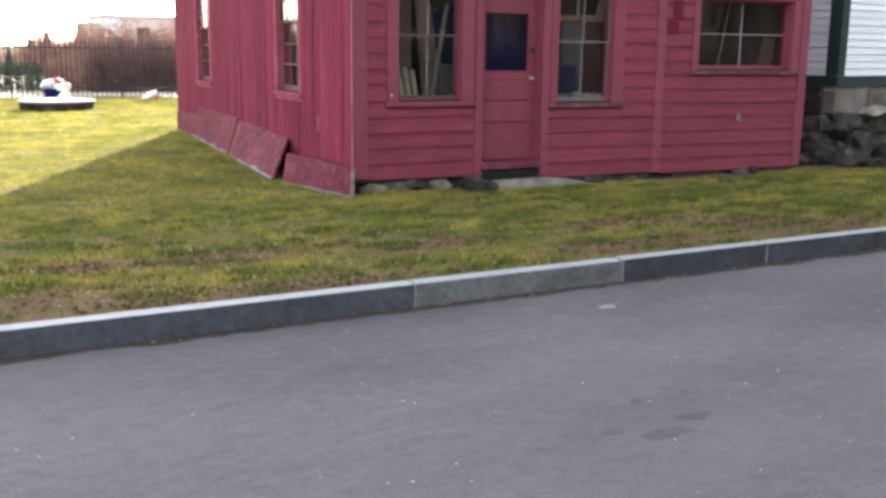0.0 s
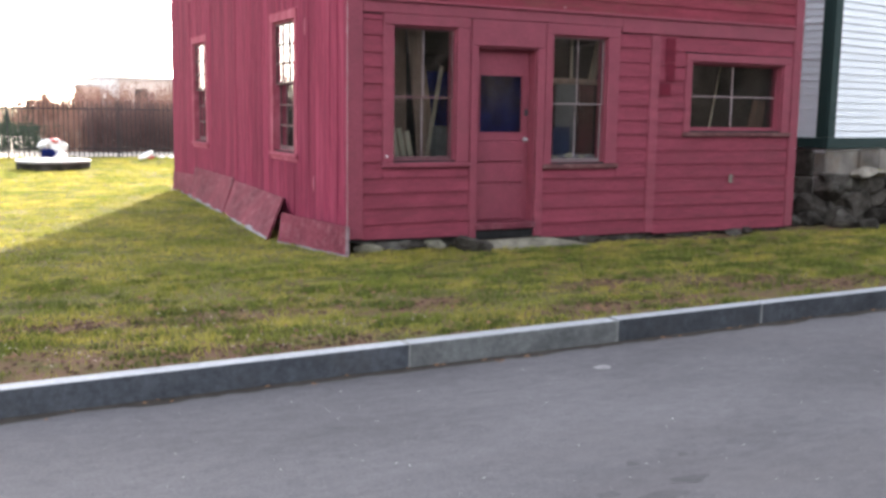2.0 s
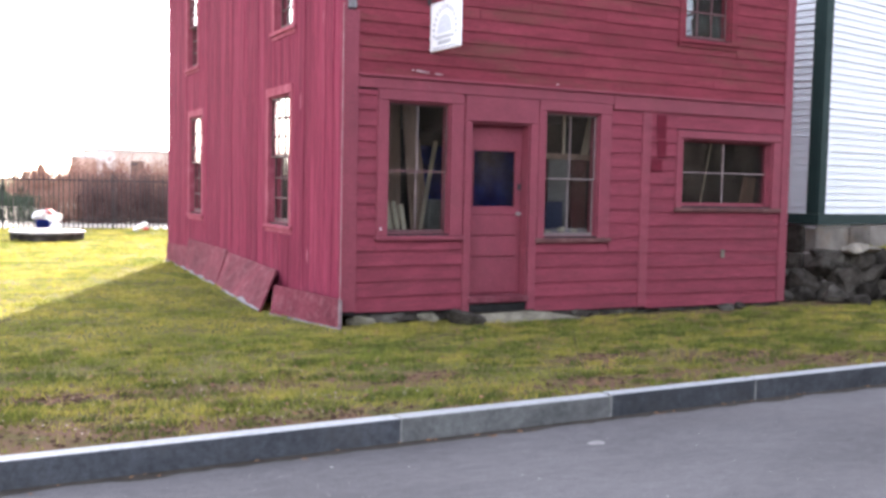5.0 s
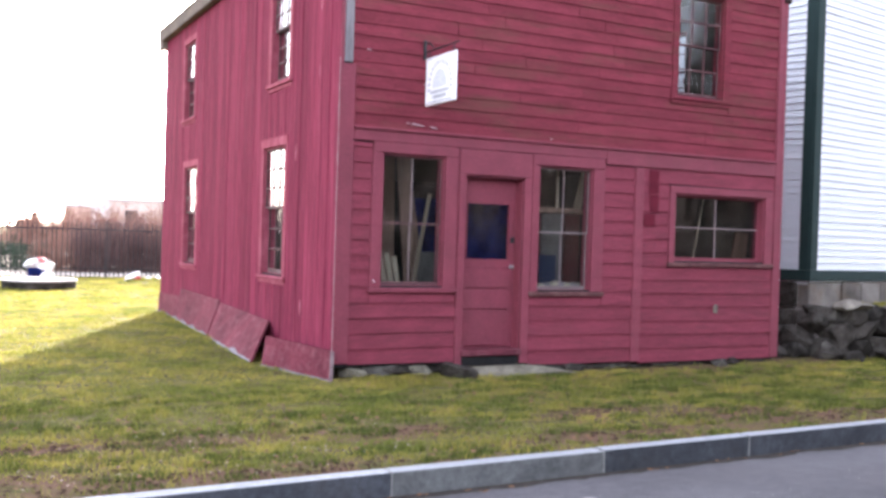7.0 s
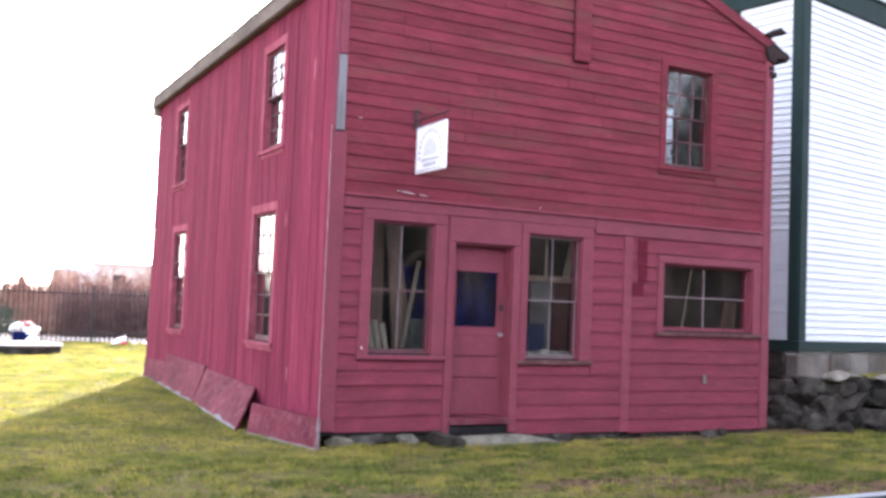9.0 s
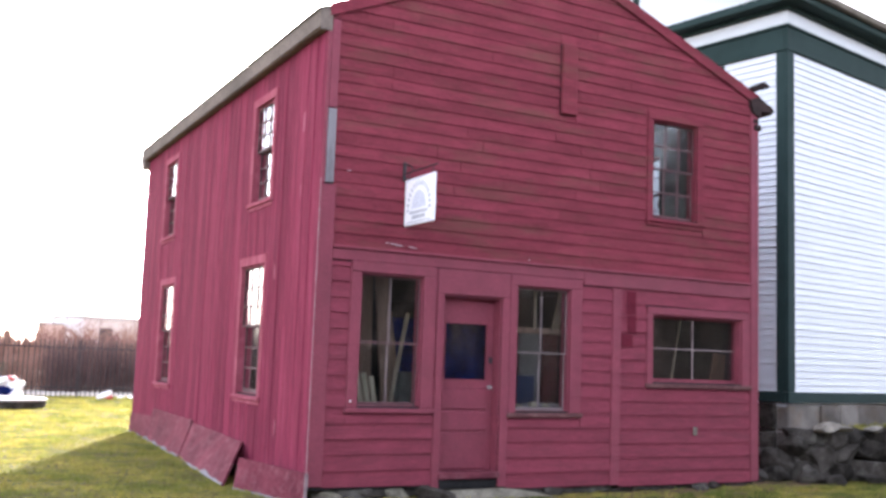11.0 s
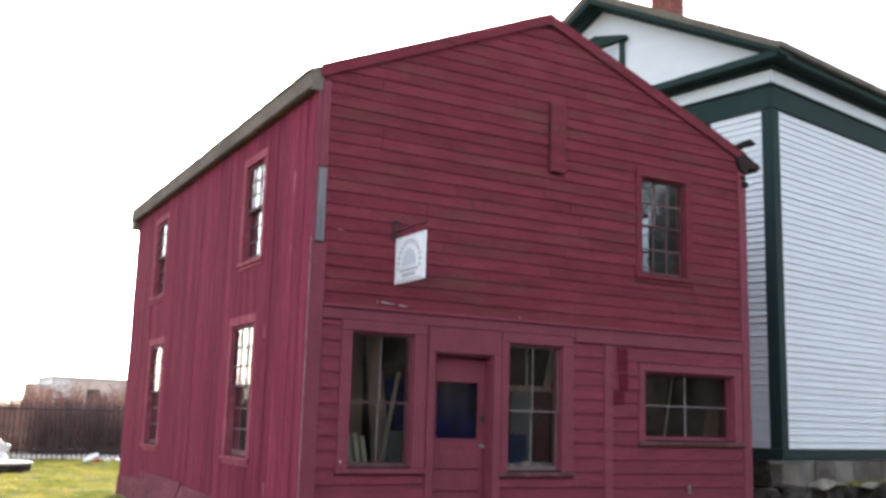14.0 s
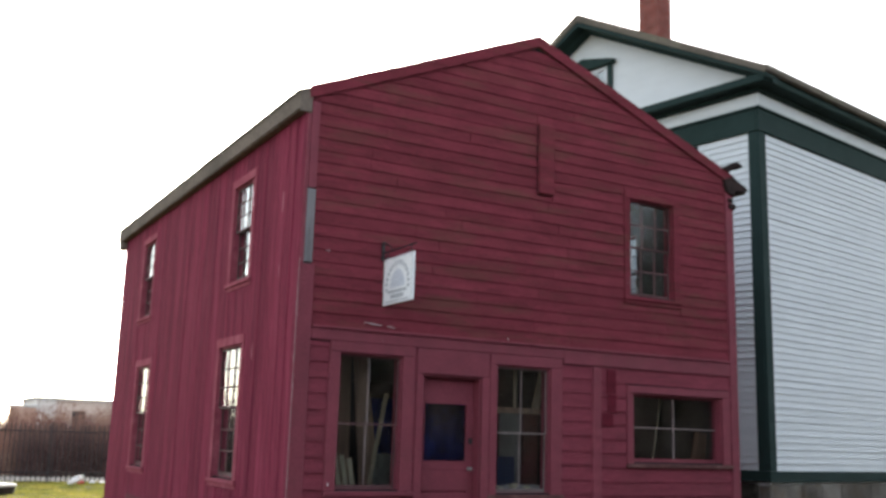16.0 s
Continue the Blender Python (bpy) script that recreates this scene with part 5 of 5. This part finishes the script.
# ---- across the road: bare trees that show in the panes ----
def bare_tree(x, y, h, seed):
    rnd = random.Random(seed)
    e = empty("bare_tree", pose(x, y, ROAD_Z + 0.1), "tall leafless tree across the road", "tree", "bare trees")
    v, f = [], []
    trunk_v, trunk_f = [], []

    def limb(a, d, length, r, depth):
        vv, ff = (trunk_v, trunk_f) if depth == 0 else (v, f)
        pts = [a]
        dd = d.copy()
        for _ in range(4):
            dd = (dd + Vector((rnd.uniform(-1, 1), rnd.uniform(-1, 1), rnd.uniform(-0.3, 0.6))) * 0.16).normalized()
            pts.append(pts[-1] + dd * length / 4)
        sides = 8 if depth == 0 else (5 if depth < 3 else 3)
        n = len(vv)
        ref = Vector((0.3, 0.9, 0.2))
        for k, p in enumerate(pts):
            t = (pts[min(k + 1, 4)] - pts[max(k - 1, 0)]).normalized()
            u = t.cross(ref).normalized()
            w = t.cross(u)
            rr = r * (1 - 0.12 * k)
            for s in range(sides):
                q = 2 * math.pi * s / sides
                vv.append(p + u * rr * math.cos(q) + w * rr * math.sin(q))
        for k in range(4):
            for s in range(sides):
                ff.append((n + k * sides + s, n + k * sides + (s + 1) % sides, n + (k + 1) * sides + (s + 1) % sides, n + (k + 1) * sides + s))
        if depth >= 4:
            return
        for _ in range(5 if depth == 0 else 4):
            k = rnd.choice([1, 2, 3, 4, 4])
            nd = (dd + Vector((rnd.uniform(-1, 1), rnd.uniform(-1, 1), rnd.uniform(-0.1, 0.7))) * 0.9).normalized()
            limb(pts[k], nd, length * rnd.uniform(0.5, 0.75), r * 0.5, depth + 1)

    limb(Vector((0, 0, 0)), Vector((0, 0, 1)), h * 0.42, h * 0.02, 0)
    mesh_object("trunk", trunk_v, trunk_f, shade_twig, e)
    mesh_object("crown", v, f, shade_twig, e)


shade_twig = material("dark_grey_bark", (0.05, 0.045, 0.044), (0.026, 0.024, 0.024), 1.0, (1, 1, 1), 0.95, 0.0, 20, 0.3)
for k, (x, y, h_) in enumerate(((7.5, -16.5, 13), (12.5, -19, 15), (17, -16, 12), (3.5, -20, 14), (22, -22, 16), (19.5, -17, 15), (21.3, -18.5, 17), (24, -18, 15), (10.0, -17.5, 12))):
    bare_tree(x, y, h_, 60 + k)
# Unseen woods and hedge, added to darken what the front panes reflect.
twig_mass("roadside_thicket", -30, 60, -40, -30, 12.0, 3000, shade_twig, "unseen dark woods added across the road to darken the pane reflections", 0.1, 0.09, 6)
twig_mass("roadside_hedge", -30, 60, -17.5, -15, 2.6, 3200, shade_twig, "unseen dark bare hedge added across the road to darken the pane reflections", 0.05, 0.05, 7)


# ---- grass: short winter blades over the lawn ----
def grass_material():
    m = bpy.data.materials.new("winter_grass_blades")
    m.use_nodes = True
    nt = m.node_tree
    b = nt.nodes["Principled BSDF"]
    geo = nt.nodes.new("ShaderNodeNewGeometry")
    per = ramp(nt, geo.outputs["Random Per Island"], [(0.0, (0.215, 0.23, 0.056)), (0.45, (0.28, 0.285, 0.07)), (0.88, (0.31, 0.3, 0.085)), (1.0, (0.36, 0.31, 0.15))])
    patch = ramp(nt, noise_tex(nt, 0.9, 4), [(0.38, (0.52, 0.62, 0.52)), (0.62, (1.18, 1.06, 0.95))])
    tuft = ramp(nt, noise_tex(nt, 4.5, 5, (0.7, 1.3, 1), 0.7), [(0.36, (0.46, 0.54, 0.46)), (0.5, (0.95, 0.95, 0.92)), (0.66, (1.22, 1.1, 1.05))])
    nt.links.new(mix(nt, 'MULTIPLY', 1.0, mix(nt, 'MULTIPLY', 1.0, per, patch), tuft), b.inputs["Base Color"])
    b.inputs["Roughness"].default_value, b.inputs["Specular IOR Level"].default_value = 0.9, 0.1
    tl = nt.nodes.new("ShaderNodeBsdfTranslucent")
    sh_ = nt.nodes.new("ShaderNodeMixShader")
    sh_.inputs[0].default_value = 0.45
    col = b.inputs["Base Color"].links[0].from_socket
    nt.links.new(col, tl.inputs["Color"])
    nt.links.new(b.outputs[0], sh_.inputs[1])
    nt.links.new(tl.outputs[0], sh_.inputs[2])
    nt.links.new(sh_.outputs[0], nt.nodes["Material Output"].inputs[0])
    return m


def bare_ground(x, y):
    """How bare the lawn is: 0 full grass, 1 earth."""
    n = noise.noise((x * 0.55, y * 0.9, 11)) + 0.5 * noise.noise((x * 1.9, y * 2.6, 17)) + 0.7 * noise.noise((x * 4.1, y * 7.0, 23))
    near = sum(math.exp(-(((x - a) / p) ** 2 + ((y - b) / q) ** 2)) for a, b, p, q in EARTH)
    near += 0.9 * math.exp(-((y + 0.05) / 0.2) ** 2) if x > 2.4 else 0.0
    edge = max(0.0, 1 - (y - kerb_y(x) - 0.13) / 0.45) if y < -2 else 0.0
    if y > -0.6 and x < 0:
        n *= 0.5
    return max(0.0, min(1.0, 0.16 + 1.0 * n + 1.35 * near + 0.4 * edge))


def grow(name, regions, seed, label):
    rnd = random.Random(seed)
    v, f = [], []
    for x0, x1, y0, y1, density, hmin, hmax, width, zfun in regions:
        for _ in range(int((x1 - x0) * (y1 - y0) * density)):
            x, y = rnd.uniform(x0, x1), rnd.uniform(y0, y1)
            if -0.1 < x < WIDTH and -0.02 < y < DEPTH:
                continue
            if y < kerb_y(x) + 0.14 or rnd.random() < bare_ground(x, y) * 0.93:
                continue
            z = zfun(x, y)
            h_ = rnd.uniform(hmin, hmax) * max(0.3, 0.85 + 1.1 * noise.noise((x * 1.5, y * 2.4, 3)) + 1.1 * noise.noise((x * 4.2, y * 6.0, 13)))
            a = rnd.uniform(0, 2 * math.pi)
            dx, dy = math.cos(a) * width, math.sin(a) * width
            lx, ly = rnd.gauss(0, 0.45) * h_, rnd.gauss(0, 0.45) * h_
            n = len(v)
            v += [(x - dx, y - dy, z - 0.004), (x + dx, y + dy, z - 0.004), (x + lx, y + ly, z + h_)]
            f.append((n, n + 1, n + 2))
    ob = mesh_object(name, v, f, grass_m)
    return tagged(ob, label, "grass", kind="stuff")


grass_m = grass_material()
grow("grass", [(-7.0, 10.5, -4.2, 0.0, 2600, 0.018, 0.045, 0.0045, lawn_height), (-8.0, 0.0, 0.0, 10.0, 1500, 0.015, 0.035, 0.007, lawn_height),
               (-9.0, 6.0, 10.0, 22.5, 700, 0.015, 0.04, 0.012, lawn_height)], 5, "short patchy winter grass with dry straw blades")
grow("grass", [(9.5, 14, 0.1, 1.6, 700, 0.03, 0.08, 0.008, lambda x, y: 0.67)], 6, "short grass on the raised strip")


def tussocks(count, x0, x1, y0, y1, seed):
    """Coarser dark green clumps that stand out of the short lawn."""
    rnd = random.Random(seed)
    v, f = [], []
    for _ in range(count):
        cx, cy = rnd.uniform(x0, x1), rnd.uniform(y0, y1)
        r = rnd.uniform(0.03, 0.13)
        for _ in range(int(900 * r)):
            q, k = rnd.uniform(0, 6.283), r * math.sqrt(rnd.random())
            x, y = cx + 1.9 * k * math.cos(q), cy + k * math.sin(q)
            if y < kerb_y(x) + 0.15 or (y > -0.06 and x > -0.5):
                continue
            z, h_ = lawn_height(x, y), rnd.uniform(0.03, 0.06) * (1.2 - k / r * 0.6)
            a = rnd.uniform(0, 6.283)
            dx, dy = 0.005 * math.cos(a), 0.005 * math.sin(a)
            n = len(v)
            v += [(x - dx, y - dy, z - 0.004), (x + dx, y + dy, z - 0.004), (x + rnd.gauss(0, 0.4) * h_, y + rnd.gauss(0, 0.4) * h_, z + h_)]
            f.append((n, n + 1, n + 2))
    mt = material("dark_green_grass", (0.125, 0.15, 0.036), (0.06, 0.085, 0.022), 12, (1, 1, 1), 0.9, 0.0, 60, 0.3)
    return tagged(mesh_object("grass_tufts", v, f, mt), "dark green grass tufts in the worn lawn", "grass", kind="stuff")


tussocks(430, -6.5, 9.0, -4.1, -0.5, 21)


def scatter(name, count, x0, x1, y0, y1, smin, smax, mat, label, cat, seed, zf, lift=0.03):
    rnd = random.Random(seed)
    v, f = [], []
    for _ in range(count):
        x, y = rnd.uniform(x0, x1), rnd.uniform(y0, y1)
        if zf is lawn_height and y < kerb_y(x) + 0.16:
            continue
        if name == "dry_leaves" and zf is not lawn_height:
            y += kerb_y(x) - KERB_Y
        z = zf(x, y) + lift
        s = rnd.uniform(smin, smax)
        a = rnd.uniform(0, 6.28)
        n = len(v)
        for k in range(4):
            q = a + k * 1.57
            rr = s * rnd.uniform(0.6, 1.2)
            v.append((x + rr * math.cos(q), y + rr * math.sin(q), z + rnd.uniform(0, 0.4) * s))
        v.append((x, y, z + s * 0.5))
        f += [(n, n + 1, n + 4), (n + 1, n + 2, n + 4), (n + 2, n + 3, n + 4), (n + 3, n, n + 4)]
    return tagged(mesh_object(name, v, f, mat), label, cat, kind="stuff")


leaf = material("dry_brown_leaf", (0.24, 0.13, 0.07), (0.16, 0.085, 0.05), 8, (1, 1, 1), 0.8, 0.2, 30, 0.3)
chip_m = material("pinkish_gravel_chip", (0.5, 0.41, 0.36), (0.34, 0.27, 0.23), 6, (1, 1, 1), 0.9, 0.2, 60, 0.2)
scatter("gravel_chips", 210, -6, -0.6, -4.2, -2.4, 0.006, 0.015, chip_m, "pale gravel chips in the grass by the kerb", "gravel", 3, lawn_height)
clod = material("dark_earth_clod", (0.075, 0.045, 0.03), (0.04, 0.026, 0.019), 9, (1, 1, 1), 1.0, 0.4, 60, 0.4)
for k, (a_, b_, p_, q_) in enumerate(EARTH):
    scatter("earth_clods", int(210 * p_), a_ - p_, a_ + p_, b_ - q_, b_ + q_ * 1.3, 0.008, 0.028, clod, "dark crumbly earth clods in a bare patch", "earth", 40 + k, lawn_height, 0.0)
scatter("dry_leaves", 1200, -6, 9, -3.9, -0.6, 0.01, 0.03, leaf, "dry brown leaves scattered on the lawn", "leaves", 4, lawn_height)
scatter("dry_leaves", 60, -6, 8, KERB_Y - 0.14, KERB_Y - 0.01, 0.01, 0.028, leaf, "dry leaves gathered along the kerb's foot", "leaves", 8, lambda x, y: ROAD_Z, 0.004)
scatter("road_grit", 520, -6, 6, -8.5, -4.4, 0.0025, 0.0065, concrete, "pale grit on the asphalt", "grit", 9, lambda x, y: ROAD_Z, 0.0)
oil = material("dark_oil_stain", (0.1, 0.096, 0.098), (0.075, 0.072, 0.074), 6, (1, 1, 1), 0.8, 0.4, 130, 0.4)
pale_scuff = material("pale_road_scuff", (0.3, 0.29, 0.29), (0.22, 0.21, 0.21), 6, (1, 1, 1), 0.9, 0.4, 130, 0.3)


def road_height(x, y):
    return ROAD_Z


def road_spot(x, y, a, b, mt, lb):
    """A thin irregular stain lying on the asphalt."""
    ring = 20
    pts = []
    for t in range(ring):
        q = 2 * math.pi * t / ring
        k = 1 + 0.45 * noise.noise((math.cos(q) * 1.4 + x * 7, math.sin(q) * 1.4, y))
        pts.append((x + a * math.cos(q) * k, y + b * math.sin(q) * k))
    v = [(p, q, road_height(p, q) + 0.0012) for p, q in pts] + [(p, q, road_height(p, q) - 0.002) for p, q in pts] + [(x, y, road_height(x, y) + 0.0014)]
    f = [(k, (k + 1) % ring, 2 * ring) for k in range(ring)] + [(k + ring, (k + 1) % ring + ring, (k + 1) % ring, k) for k in range(ring)]
    tagged(mesh_object("road_spot", v, f, mt), lb, "stain", "stains on the road")


for x, y, a, b, mt, lb in ((-0.87, -6.22, 0.035, 0.03, oil, "small dark oil spot on the asphalt"), (-0.55, -6.21, 0.03, 0.022, oil, "small dark oil spot on the asphalt"),
                           (0.11, -4.6, 0.07, 0.045, pale_scuff, "pale scuff mark on the asphalt"), (-1.0, -6.62, 0.13, 0.05, oil, "faint dark stain on the asphalt"),
                           (-0.75, -6.5, 0.12, 0.04, oil, "faint dark stain on the asphalt"), (-1.22, -6.5, 0.06, 0.03, oil, "faint dark stain on the asphalt"),
                           (-2.55, -7.1, 0.07, 0.04, oil, "faint dark stain on the asphalt")):
    road_spot(x, y, a, b, mt, lb)


def gutter_dirt():
    """Dark grit gathered where the asphalt meets the kerb, with a ragged edge."""
    v, f = [], []
    n = 220
    for i in range(n):
        x = -8 + 17 * i / (n - 1)
        w = 0.085 + 0.075 * (noise.noise((x * 2.3, 0, 1)) + 0.6 * noise.noise((x * 9, 0, 2)))
        v += [(x, kerb_y(x) - 0.004, ROAD_Z + 0.006), (x, kerb_y(x) - max(0.015, w), ROAD_Z + 0.0012)]
    for i in range(n - 1):
        f.append((2 * i + 1, 2 * i + 3, 2 * i + 2, 2 * i))
    dirt = material("gutter_grit", (0.075, 0.066, 0.056), (0.045, 0.04, 0.035), 9, (1, 1, 1), 1.0, 0.6, 90, 0.4)
    return tagged(mesh_object("gutter_dirt", v, f, dirt), "dark grit along the kerb's foot", "dirt", kind="stuff")


gutter_dirt()
